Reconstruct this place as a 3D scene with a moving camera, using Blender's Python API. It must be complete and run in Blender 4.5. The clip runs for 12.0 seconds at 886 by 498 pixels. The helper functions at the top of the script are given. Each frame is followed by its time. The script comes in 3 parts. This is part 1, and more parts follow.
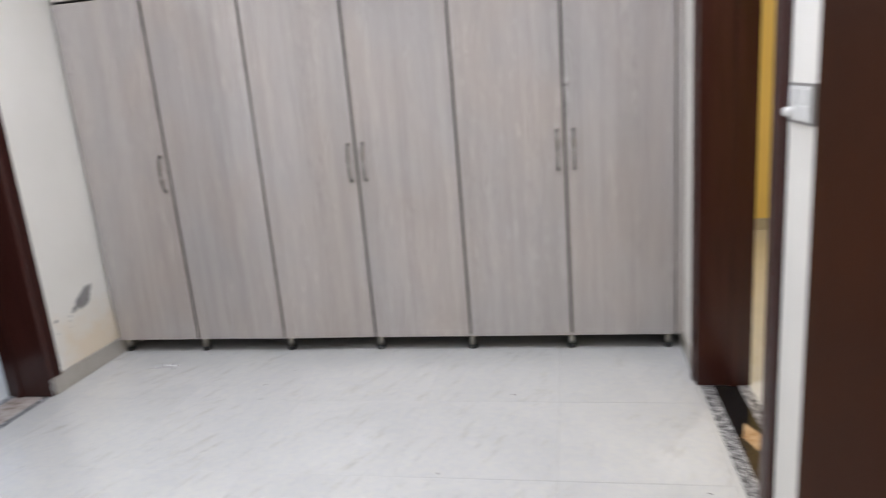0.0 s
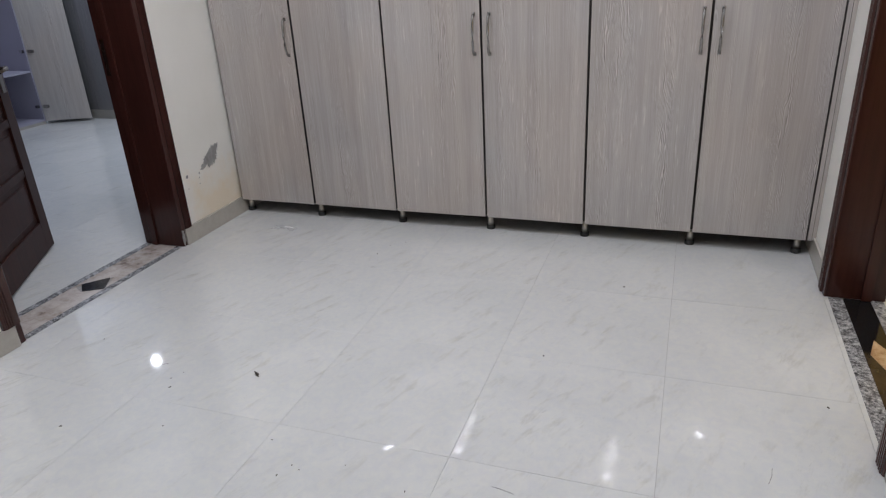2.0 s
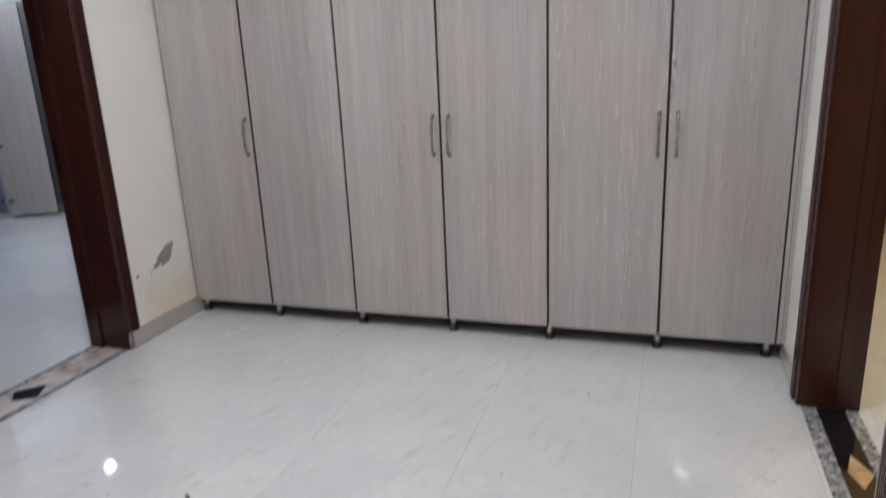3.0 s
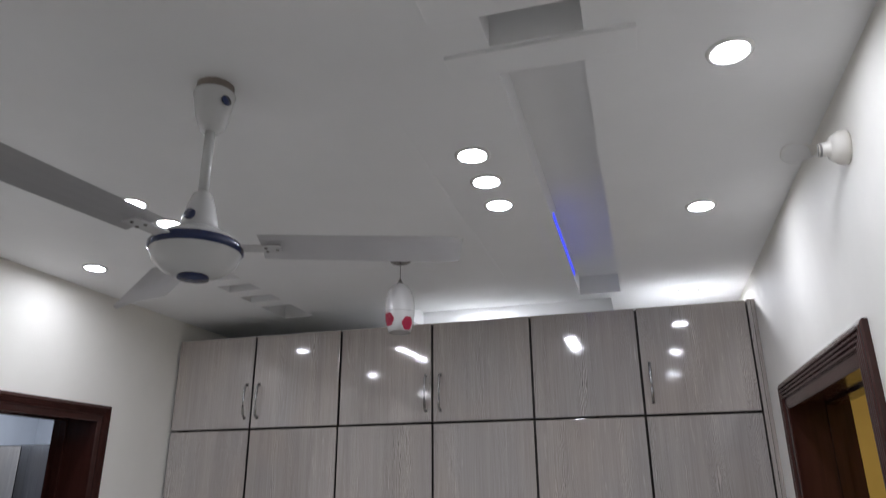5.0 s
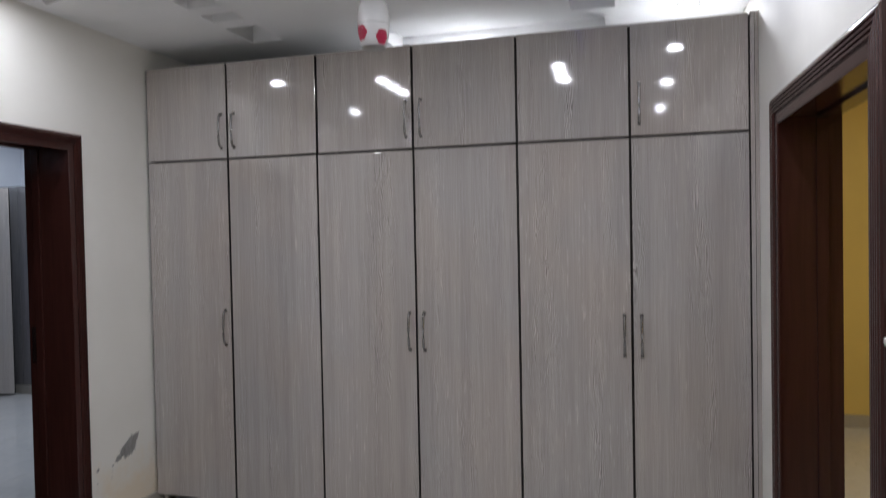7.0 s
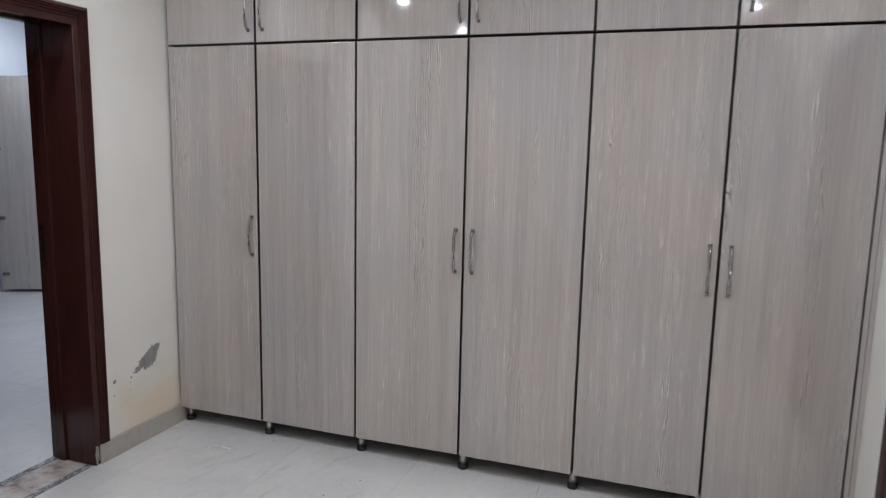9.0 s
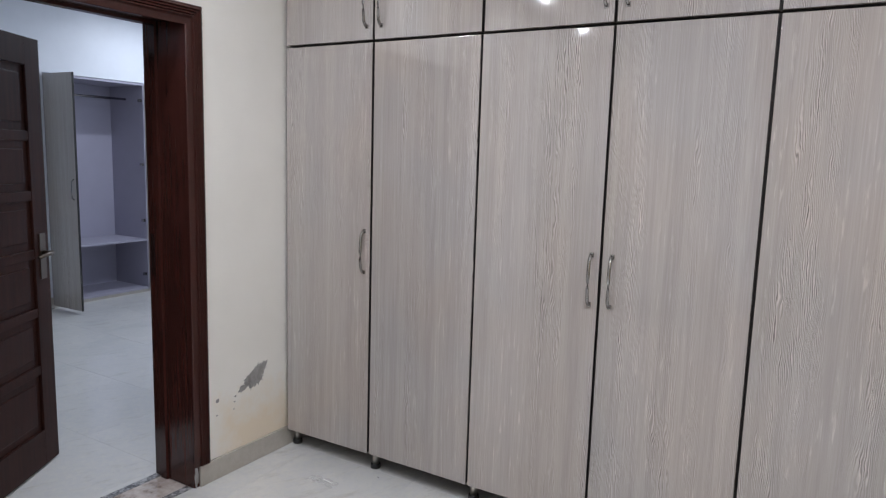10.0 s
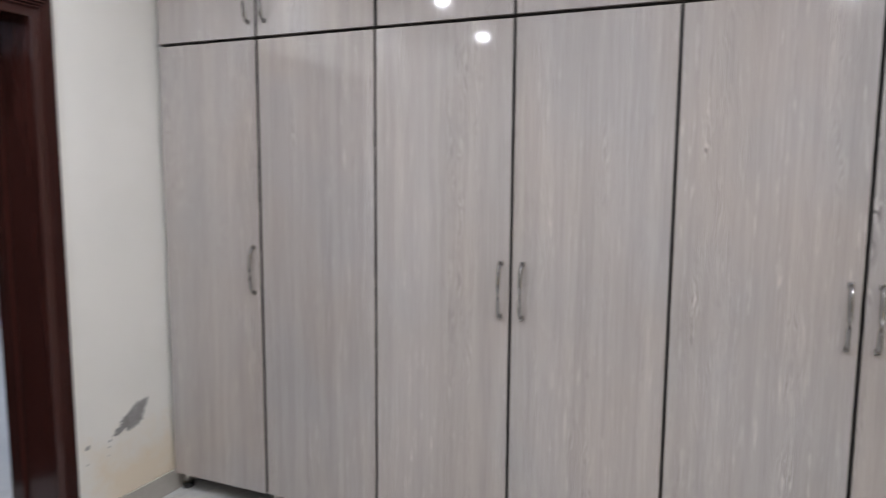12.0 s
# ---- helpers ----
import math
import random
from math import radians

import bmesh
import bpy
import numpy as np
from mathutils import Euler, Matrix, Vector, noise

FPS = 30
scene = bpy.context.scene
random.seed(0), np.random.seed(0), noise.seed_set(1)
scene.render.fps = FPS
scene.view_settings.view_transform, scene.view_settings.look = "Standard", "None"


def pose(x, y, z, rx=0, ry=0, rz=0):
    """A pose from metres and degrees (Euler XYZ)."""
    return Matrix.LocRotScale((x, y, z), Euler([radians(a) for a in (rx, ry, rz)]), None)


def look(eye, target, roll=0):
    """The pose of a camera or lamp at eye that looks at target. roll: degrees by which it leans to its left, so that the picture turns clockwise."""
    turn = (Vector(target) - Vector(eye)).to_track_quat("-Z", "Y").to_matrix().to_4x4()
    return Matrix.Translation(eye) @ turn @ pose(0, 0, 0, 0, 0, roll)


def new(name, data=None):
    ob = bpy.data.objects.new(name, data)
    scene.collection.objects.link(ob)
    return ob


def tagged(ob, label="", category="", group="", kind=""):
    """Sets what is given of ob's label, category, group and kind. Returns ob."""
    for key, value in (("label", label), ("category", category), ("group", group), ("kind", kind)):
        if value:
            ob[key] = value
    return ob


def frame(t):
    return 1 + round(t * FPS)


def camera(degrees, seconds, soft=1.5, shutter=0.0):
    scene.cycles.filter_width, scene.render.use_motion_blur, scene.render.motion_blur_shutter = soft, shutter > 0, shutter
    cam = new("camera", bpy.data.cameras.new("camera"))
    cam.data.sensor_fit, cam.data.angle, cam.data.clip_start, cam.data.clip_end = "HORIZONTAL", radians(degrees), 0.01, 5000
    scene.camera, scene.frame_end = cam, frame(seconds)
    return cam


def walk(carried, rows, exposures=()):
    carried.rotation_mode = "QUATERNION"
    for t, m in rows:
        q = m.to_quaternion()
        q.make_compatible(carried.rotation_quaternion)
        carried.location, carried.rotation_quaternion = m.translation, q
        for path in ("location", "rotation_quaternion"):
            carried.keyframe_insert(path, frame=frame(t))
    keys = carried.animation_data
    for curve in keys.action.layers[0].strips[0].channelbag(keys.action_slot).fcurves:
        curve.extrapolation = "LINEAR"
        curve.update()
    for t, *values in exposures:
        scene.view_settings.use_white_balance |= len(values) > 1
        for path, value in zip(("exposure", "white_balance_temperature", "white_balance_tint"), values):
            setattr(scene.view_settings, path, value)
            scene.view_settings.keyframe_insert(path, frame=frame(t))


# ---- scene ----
cam = camera(66.2, 12.0, soft=1.2, shutter=0.5)
PATH = [
    (0, (2.702, -3.404, 1.442), (2.324, -1.5, 0.959), -4.8),
    (0.5, (2.658, -3.263, 1.497), (2.006, -1.457, 0.936), -6.1),
    (1, (2.601, -3.341, 1.448), (2.002, -1.565, 0.752), -4.5),
    (1.5, (2.581, -3.415, 1.43), (1.95, -1.685, 0.648), -4.0),
    (2, (2.609, -3.385, 1.441), (1.965, -1.668, 0.643), -3.3),
    (2.5, (2.632, -3.233, 1.438), (1.884, -1.519, 0.729), -5.2),
    (3, (2.675, -3.226, 1.447), (2.064, -1.403, 0.897), -2.6),
    (3.5, (2.723, -3.256, 1.507), (2.171, -1.339, 1.365), -3.0),
    (3.7, (2.679, -3.317, 1.602), (2.181, -1.38, 1.573), -2.4),
    (5.3, (2.663, -3.484, 1.692), (2.142, -1.689, 2.402), -0.3),
    (5.5, (2.649, -3.481, 1.709), (2.132, -1.662, 2.361), -0.5),
    (6, (2.648, -3.444, 1.684), (2.142, -1.577, 2.193), -1.0),
    (6.5, (2.639, -3.389, 1.646), (2.134, -1.471, 1.906), -1.5),
    (7, (2.659, -3.331, 1.557), (2.135, -1.401, 1.514), -1.1),
    (7.5, (2.657, -3.323, 1.575), (2.114, -1.408, 1.372), -2.2),
    (9.3, (2.447, -2.778, 1.517), (1.785, -0.921, 1.185), 1.7),
    (9.5, (2.409, -2.7, 1.526), (1.676, -0.873, 1.172), 0.6),
    (10, (2.388, -2.474, 1.519), (1.375, -0.772, 1.24), 1.7),
    (10.5, (2.377, -2.389, 1.526), (1.375, -0.68, 1.251), 0.6),
    (11, (2.371, -2.392, 1.518), (1.327, -0.705, 1.264), 0.5),
    (11.5, (2.379, -2.353, 1.496), (1.376, -0.641, 1.246), 0.8),
    (12, (2.32, -2.264, 1.481), (1.536, -0.438, 1.249), 0.4),
]
STOPS = [(0, 0.25), (0.5, 0.1), (1.0, -0.1), (1.5, -0.18), (2.0, -0.2), (3.0, -0.15), (3.5, 0.02), (3.7, -0.2), (5.5, -0.93), (6.5, -1.0), (7.0, -0.72), (7.5, -0.3), (9.5, -0.15), (10.5, 0.08), (12, 0.05)]
walk(cam, [(t, look(eye, target, roll)) for t, eye, target, roll in PATH], STOPS)

# ---- light ----
world = bpy.data.worlds.new("world")
scene.world = world
world.use_nodes = True
world.node_tree.nodes["Background"].inputs[0].default_value = (0.55, 0.6, 0.7, 1)
world.node_tree.nodes["Background"].inputs[1].default_value = 0.15

CEIL = 2.655
LAMPS = [(0.285, -1.04), (0.285, -2.24), (0.30, -3.6),
         (2.948, -0.99), (2.953, -1.97), (2.96, -3.05),
         (0.968, -1.205), (0.968, -1.412), (0.968, -1.62),
         (2.235, -1.218), (2.235, -1.428), (2.235, -1.628),
         (2.96, 0.2), (1.78, 0.42)]
WATTS = 0.7


def lamp(x, y, z, watts, size=0.09, colour=(0.925, 0.955, 1.06), to=None, shape="DISK"):
    data = bpy.data.lights.new("downlight_beam", "AREA")
    data.shape, data.size, data.energy, data.color = shape, size, watts, colour
    data.spread = radians(172)
    ob = new("downlight_beam", data)
    ob.matrix_world = pose(x, y, z) if to is None else look((x, y, z), to)
    return ob


for x, y in LAMPS:
    lamp(x, y, CEIL - 0.009 + (0.1 if y > 0.3 else 0), WATTS + (5.0 if 0 < y < 0.3 else 0))
lamp(-3.05, 1.87, 2.79, 10, 0.06, (0.74, 0.84, 1.0))
# Unseen lamp, added to brighten the closet room.
lamp(-1.2, 1.6, 2.79, 30, 0.3, (0.76, 0.84, 1.0))
# Two unseen lamps, added to light the yellow hall.
lamp(4.3, 0.6, 2.79, 16, 0.2, (1.0, 0.93, 0.8))
lamp(4.3, -2.0, 2.79, 8, 0.2, (1.0, 0.93, 0.8))


# ---- materials ----
class Mat:
    """A node material under construction."""

    def __init__(self, name, colour=(0.5, 0.5, 0.5), rough=0.5, metal=0.0, **more):
        self.m = bpy.data.materials.new(name)
        self.m.use_nodes = True
        self.t = self.m.node_tree
        self.b = self.t.nodes["Principled BSDF"]
        self.b.inputs["Base Color"].default_value = (*colour, 1)
        self.b.inputs["Roughness"].default_value = rough
        self.b.inputs["Metallic"].default_value = metal
        for key, value in more.items():
            self.b.inputs[key.replace("_", " ")].default_value = value
        self.co = None

    def node(self, kind, **inputs):
        n = self.t.nodes.new("ShaderNode" + kind)
        for key, value in inputs.items():
            key = key.replace("_", " ")
            if isinstance(value, bpy.types.NodeSocket):
                self.t.links.new(value, n.inputs[key])
            else:
                n.inputs[key].default_value = value
        return n

    def link(self, a, b):
        self.t.links.new(a, b)

    def coords(self, scale=(1, 1, 1), shuffle=0.0):
        tc = self.t.nodes.new("ShaderNodeTexCoord")
        mp = self.t.nodes.new("ShaderNodeMapping")
        self.link(tc.outputs["Object"], mp.inputs["Vector"])
        mp.inputs["Scale"].default_value = scale
        if shuffle:
            info = self.t.nodes.new("ShaderNodeObjectInfo")
            mul = self.t.nodes.new("ShaderNodeVectorMath")
            mul.operation = "SCALE"
            mul.inputs[0].default_value = (7.3, 3.1, 5.7)
            mult = self.math("MULTIPLY", info.outputs["Random"], shuffle)
            self.link(mult, mul.inputs["Scale"])
            self.link(mul.outputs[0], mp.inputs["Location"])
        return mp.outputs[0]

    def noise(self, co, scale, detail=3.0, rough=0.55, distort=0.0):
        return self.node("TexNoise", Vector=co, Scale=scale, Detail=detail, Roughness=rough, Distortion=distort).outputs["Fac"]

    def ramp(self, fac, *stops):
        r = self.t.nodes.new("ShaderNodeValToRGB")
        self.link(fac, r.inputs[0])
        e = r.color_ramp.elements
        while len(e) < len(stops):
            e.new(0.5)
        for el, (p, c) in zip(e, stops):
            el.position = p
            el.color = (*c, 1) if len(c) == 3 else c
        return r.outputs[0]

    def grey(self, fac, *stops):
        return self.ramp(fac, *[(p, (v, v, v)) for p, v in stops])

    def math(self, op, a, b=0.0):
        n = self.t.nodes.new("ShaderNodeMath")
        n.operation = op
        for i, v in enumerate((a, b)):
            if isinstance(v, bpy.types.NodeSocket):
                self.link(v, n.inputs[i])
            else:
                n.inputs[i].default_value = v
        return n.outputs[0]

    def mix(self, fac, a, b, mode="MIX"):
        n = self.t.nodes.new("ShaderNodeMix")
        n.data_type, n.blend_type = "RGBA", mode
        for v, i in ((fac, 0), (a, 6), (b, 7)):
            if isinstance(v, bpy.types.NodeSocket):
                self.link(v, n.inputs[i])
            else:
                n.inputs[i].default_value = v if i == 0 else (*v, 1)
        return n.outputs[2]

    def colour(self, socket):
        self.link(socket, self.b.inputs["Base Color"])
        return self

    def roughness(self, socket):
        self.link(socket, self.b.inputs["Roughness"])
        return self

    def bump(self, height, strength=0.2, distance=0.002):
        n = self.node("Bump", Height=height, Strength=strength, Distance=distance)
        self.link(n.outputs[0], self.b.inputs["Normal"])
        return self


def laminate(name, base, seed=9.0):
    """Printed ash grain: thin wavy growth lines in groups over a soft streaked ground, under a glossy film."""
    k = Mat(name, rough=0.08, Specular_IOR_Level=0.85)
    co = k.coords((1, 1, 1), seed)
    squash = k.t.nodes.new("ShaderNodeVectorMath")
    squash.operation = "MULTIPLY"
    k.link(co, squash.inputs[0])
    squash.inputs[1].default_value = (1, 1, 0.075)
    flat = squash.outputs[0]
    thin = k.t.nodes.new("ShaderNodeVectorMath")
    thin.operation = "MULTIPLY"
    k.link(co, thin.inputs[0])
    thin.inputs[1].default_value = (1, 1, 0.02)
    sep = k.t.nodes.new("ShaderNodeSeparateXYZ")
    k.link(co, sep.inputs[0])
    field = k.math("ADD", k.math("MULTIPLY", sep.outputs[0], 0.95), k.math("MULTIPLY", k.noise(flat, 4.6, 2.0, 0.5), 0.14))
    wig = k.t.nodes.new("ShaderNodeVectorMath")
    wig.operation = "MULTIPLY"
    k.link(co, wig.inputs[0])
    wig.inputs[1].default_value = (1, 1, 0.22)
    field = k.math("ADD", field, k.math("MULTIPLY", k.noise(wig.outputs[0], 20.0, 3.0, 0.55), 0.031))
    wave = k.math("ADD", k.math("SINE", k.math("MULTIPLY", field, 1400.0)), k.math("MULTIPLY", k.math("SINE", k.math("MULTIPLY", field, 2270.0)), 0.6))
    groups = k.grey(k.noise(flat, 7.0, 2.0, 0.5), (0.44, 0.06), (0.62, 1.0))
    streak = k.noise(thin.outputs[0], 190.0, 3.0, 0.6)
    soft = k.noise(thin.outputs[0], 24.0, 3.0, 0.6)
    lines = k.math("MULTIPLY", k.math("MULTIPLY", wave, k.math("MULTIPLY", groups, k.grey(k.noise(wig.outputs[0], 30.0, 2.0, 0.5), (0.38, 0.2), (0.60, 1.0)))), 0.45)
    total = k.math("ADD", k.math("ADD", lines, k.math("MULTIPLY", k.math("SUBTRACT", streak, 0.5), 0.42)), k.math("MULTIPLY", k.math("SUBTRACT", soft, 0.5), 0.40))
    pale = k.math("MULTIPLY", k.grey(k.noise(flat, 95.0, 3.0, 0.6, 0.3), (0.60, 0.0), (0.74, 1.0)), k.grey(k.noise(flat, 5.0, 2.0, 0.5), (0.42, 0.1), (0.6, 1.0)))
    total = k.math("ADD", total, k.math("MULTIPLY", pale, 0.36))
    tone = k.math("ADD", total, 1.0)
    comb = k.t.nodes.new("ShaderNodeCombineXYZ")
    for n in range(3):
        k.link(k.math("MULTIPLY", tone, base[n]), comb.inputs[n])
    patch = k.noise(k.coords((1, 1, 0.6), seed), 2.6, 2.0, 0.5)
    k.colour(k.mix(1.0, comb.outputs[0], k.ramp(patch, (0.35, (0.985, 0.99, 0.995)), (0.65, (1.04, 0.997, 0.958))), "MULTIPLY"))
    k.roughness(k.grey(streak, (0.3, 0.048), (0.7, 0.078)))
    k.bump(k.noise(k.coords((1, 1, 1), seed), 3.0, 1.0), 0.03, 0.004)
    return k.m


LAMINATE = laminate("laminate_ash_grain", (0.412, 0.380, 0.360))
LAMINATE_COOL = laminate("laminate_grey", (0.44, 0.41, 0.385))
# Grey laminate with the shade of the far corner put into its colour.
LAMINATE_SHADED = laminate("laminate_grey_shaded", (0.17, 0.168, 0.172))


def paint(name, colour, rough=0.5, rel=0.12, blotch=0.06):
    k = Mat(name, colour, rough)
    co = k.coords()
    n = k.noise(co, 2.2, 4.0, 0.6)
    lo, hi = [tuple(c * f for c in colour) for f in (1 - blotch, min(1.0 + blotch * 0.5, 1.0 / max(colour)))]
    k.colour(k.ramp(n, (0.3, lo), (0.7, hi)))
    k.bump(k.noise(co, 120.0, 3.0), rel, 0.001)
    return k.m


CREAM = paint("wall_paint_cream", (0.82, 0.797, 0.74), 0.6)
WHITE = paint("ceiling_paint_white", (0.90, 0.90, 0.90), 0.55, 0.12, 0.03)
BLUEWHITE = paint("wall_paint_cool_white", (0.76, 0.79, 0.84), 0.5)
YELLOW = paint("wall_paint_yellow", (0.77, 0.585, 0.185), 0.5)


def stained_wall():
    k = Mat("wall_paint_damp", rough=0.6)
    co = k.coords()
    sep = k.t.nodes.new("ShaderNodeSeparateXYZ")
    k.link(co, sep.inputs[0])
    y, z = sep.outputs[1], sep.outputs[2]
    n = k.noise(co, 2.2, 4.0, 0.6)
    base = k.ramp(n, (0.3, (0.80, 0.777, 0.72)), (0.7, (0.85, 0.826, 0.77)))
    edge = k.noise(co, 9.0, 5.0, 0.65)
    inz = k.math("SUBTRACT", 0.44, z)
    iny = k.math("SUBTRACT", 0.40, k.math("ABSOLUTE", k.math("ADD", y, 0.12)))
    reach = k.math("MINIMUM", k.math("MULTIPLY", inz, 3.4), k.math("MULTIPLY", iny, 4.0))
    damp = k.grey(k.math("ADD", reach, k.math("MULTIPLY", k.math("SUBTRACT", edge, 0.5), 1.5)), (0.15, 0.0), (0.9, 1.0))
    damp2 = k.math("MULTIPLY", damp, 0.68)
    k.colour(k.mix(damp2, base, (0.78, 0.64, 0.45)))
    k.bump(k.math("ADD", k.noise(co, 120.0, 3.0), k.math("MULTIPLY", damp, k.math("MULTIPLY", edge, 2.0))), 0.25, 0.002)
    return k.m


DAMP = stained_wall()


def mahogany():
    k = Mat("mahogany_varnished", rough=0.2, Specular_IOR_Level=0.45)
    co = k.coords((1, 1, 0.05), 3.0)
    n = k.noise(co, 60.0, 4.0, 0.6, 0.4)
    b = k.noise(k.coords((1, 1, 0.3), 3.0), 6.0, 2.0)
    base = k.ramp(n, (0.3, (0.037, 0.0118, 0.0094)), (0.7, (0.049, 0.0160, 0.0128)))
    k.colour(k.mix(0.7, base, k.grey(b, (0.3, 0.85), (0.7, 1.1)), "MULTIPLY"))
    k.roughness(k.grey(n, (0.3, 0.15), (0.7, 0.22)))
    k.bump(n, 0.05, 0.001)
    return k.m


MAHOGANY = mahogany()


def leaf_wood():
    k = Mat("door_wood_dark", rough=0.45, Specular_IOR_Level=0.12)
    co = k.coords((1, 1, 0.05), 2.0)
    n = k.noise(co, 50.0, 4.0, 0.6, 0.3)
    k.colour(k.ramp(n, (0.3, (0.022, 0.008, 0.006)), (0.7, (0.040, 0.014, 0.010))))
    k.bump(n, 0.12, 0.001)
    return k.m


LEAF = leaf_wood()
FLUSHWOOD = paint("door_veneer_brown", (0.047, 0.0145, 0.0052), 0.6, 0.12, 0.25)
FLUSHWOOD.node_tree.nodes["Principled BSDF"].inputs["Specular IOR Level"].default_value = 0.08


def marble_tile():
    k = Mat("polished_floor_tile", rough=0.05, Specular_IOR_Level=0.8)
    co = k.coords((1, 1, 1), 4.0)
    a = k.noise(co, 1.8, 5.0, 0.6, 1.0)
    turn = k.t.nodes.new("ShaderNodeMapping")
    k.link(co, turn.inputs["Vector"])
    turn.inputs["Rotation"].default_value = (0, 0, radians(-66))
    squash = k.t.nodes.new("ShaderNodeVectorMath")
    squash.operation = "MULTIPLY"
    k.link(turn.outputs[0], squash.inputs[0])
    squash.inputs[1].default_value = (1.0, 3.6, 1.0)
    streak = k.noise(squash.outputs[0], 5.5, 7.0, 0.72, 0.3)
    where = k.grey(k.noise(co, 4.0, 3.0, 0.6), (0.40, 0.15), (0.62, 1.0))
    base = k.ramp(a, (0.3, (0.615, 0.617, 0.61)), (0.7, (0.685, 0.68, 0.662)))
    vein = k.math("MULTIPLY", k.grey(streak, (0.53, 0.0), (0.69, 0.62)), where)
    k.colour(k.mix(vein, base, (0.46, 0.44, 0.39)))
    dust = k.noise(k.coords(), 3.5, 6.0, 0.7)
    crumb = k.math("MULTIPLY", k.grey(k.noise(squash.outputs[0], 26.0, 5.0, 0.75, 0.4), (0.60, 0.0), (0.72, 0.48)), where)
    k.colour(k.mix(crumb, k.b.inputs["Base Color"].links[0].from_socket, (0.40, 0.385, 0.35)))
    mottle = k.ramp(k.noise(co, 34.0, 4.0, 0.65, 0.5), (0.35, (0.95, 0.955, 0.975)), (0.65, (1.02, 1.015, 0.985)))
    k.colour(k.mix(1.0, k.b.inputs["Base Color"].links[0].from_socket, mottle, "MULTIPLY"))
    k.roughness(k.grey(dust, (0.35, 0.022), (0.65, 0.045), (0.8, 0.11)))
    k.bump(k.noise(co, 3.0, 1.0), 0.02, 0.003)
    return k.m


TILE = marble_tile()


def speckle(name, cols, rough=0.15, scale=160.0):
    k = Mat(name, rough=rough)
    co = k.coords()
    n = k.noise(co, scale, 4.0, 0.75)
    m = k.noise(co, scale * 0.3, 3.0, 0.6)
    f = k.math("ADD", k.math("MULTIPLY", n, 0.6), k.math("MULTIPLY", m, 0.4))
    k.colour(k.ramp(f, *cols))
    return k.m


GRANITE = speckle("granite_grey", ((0.38, (0.03, 0.03, 0.032)), (0.47, (0.16, 0.16, 0.165)), (0.52, (0.30, 0.30, 0.31)), (0.62, (0.55, 0.55, 0.55))), 0.15, 90.0)
BLACKSTONE = speckle("granite_black", ((0.3, (0.006, 0.006, 0.007)), (0.8, (0.02, 0.02, 0.02))), 0.08)
GOLDSTONE = speckle("marble_gold", ((0.35, (0.30, 0.17, 0.08)), (0.5, (0.48, 0.30, 0.16)), (0.65, (0.62, 0.45, 0.28))), 0.12, 30.0)
BROWNSTONE = speckle("marble_brown", ((0.3, (0.03, 0.022, 0.014)), (0.7, (0.07, 0.05, 0.03))), 0.1, 30.0)
PINKMARBLE = speckle("marble_pink", ((0.36, (0.20, 0.155, 0.13)), (0.43, (0.44, 0.375, 0.33)), (0.52, (0.56, 0.50, 0.46)), (0.66, (0.68, 0.64, 0.60))), 0.12, 9.0)
SKIRT = speckle("skirting_tile_beige", ((0.3, (0.40, 0.37, 0.32)), (0.7, (0.50, 0.47, 0.42))), 0.2, 14.0)
GROUT = speckle("grout", ((0.3, (0.24, 0.23, 0.22)), (0.7, (0.38, 0.36, 0.34))), 0.9)
PLASTER = speckle("bare_plaster", ((0.35, (0.22, 0.21, 0.20)), (0.65, (0.36, 0.35, 0.34))), 0.95, 60.0)
CHROME = Mat("brushed_chrome", (0.34, 0.33, 0.325), 0.26, 1.0).m
BRONZE = Mat("dull_bronze", (0.16, 0.13, 0.11), 0.35, 1.0).m
STEEL = Mat("leg_steel", (0.55, 0.52, 0.47), 0.3, 1.0).m
RUBBER = Mat("black_plastic", (0.012, 0.012, 0.012), 0.5).m
CARCASS = paint("carcass_board_dark", (0.05, 0.042, 0.036), 0.6)
EDGE = paint("edge_band_black", (0.015, 0.013, 0.012), 0.4)
SHELF = paint("closet_board_white", (0.37, 0.36, 0.44), 0.4)
FANWHITE = paint("fan_enamel_white", (0.65, 0.65, 0.645), 0.25, 0.02)
BLADEGREY = paint("fan_blade_grey", (0.47, 0.46, 0.455), 0.35, 0.04, 0.12)
GAPBROWN = paint("gap_shade_brown", (0.24, 0.20, 0.175), 0.6, 0.06, 0.2)
FANBLUE = paint("fan_trim_blue", (0.02, 0.03, 0.09), 0.25, 0.02)
PLASTIC = paint("switch_plastic_white", (0.78, 0.78, 0.76), 0.25, 0.02)
PORCELAIN = paint("holder_ivory", (0.76, 0.73, 0.67), 0.25, 0.02)
SWGREY = paint("switch_frame_grey", (0.22, 0.21, 0.20), 0.3, 0.02)
DIRT = paint("dead_leaf_brown", (0.05, 0.04, 0.03), 0.8)


def emitter(name, colour, strength):
    k = Mat(name, (0, 0, 0), 0.5)
    k.b.inputs["Emission Color"].default_value = (*colour, 1)
    k.b.inputs["Emission Strength"].default_value = strength
    return k.m


DIFFUSER = emitter("lamp_diffuser_lit", (0.93, 0.96, 1.07), 240.0)
BLUELED = emitter("led_strip_blue", (0.035, 0.06, 1.0), 2.6)
FROSTED = Mat("shade_glass_frosted", (0.72, 0.71, 0.70), 0.25, Transmission_Weight=0.12).m
CLEAR = Mat("clear_glass", (0.97, 0.97, 0.97), 0.02, Transmission_Weight=1.0, IOR=1.04).m
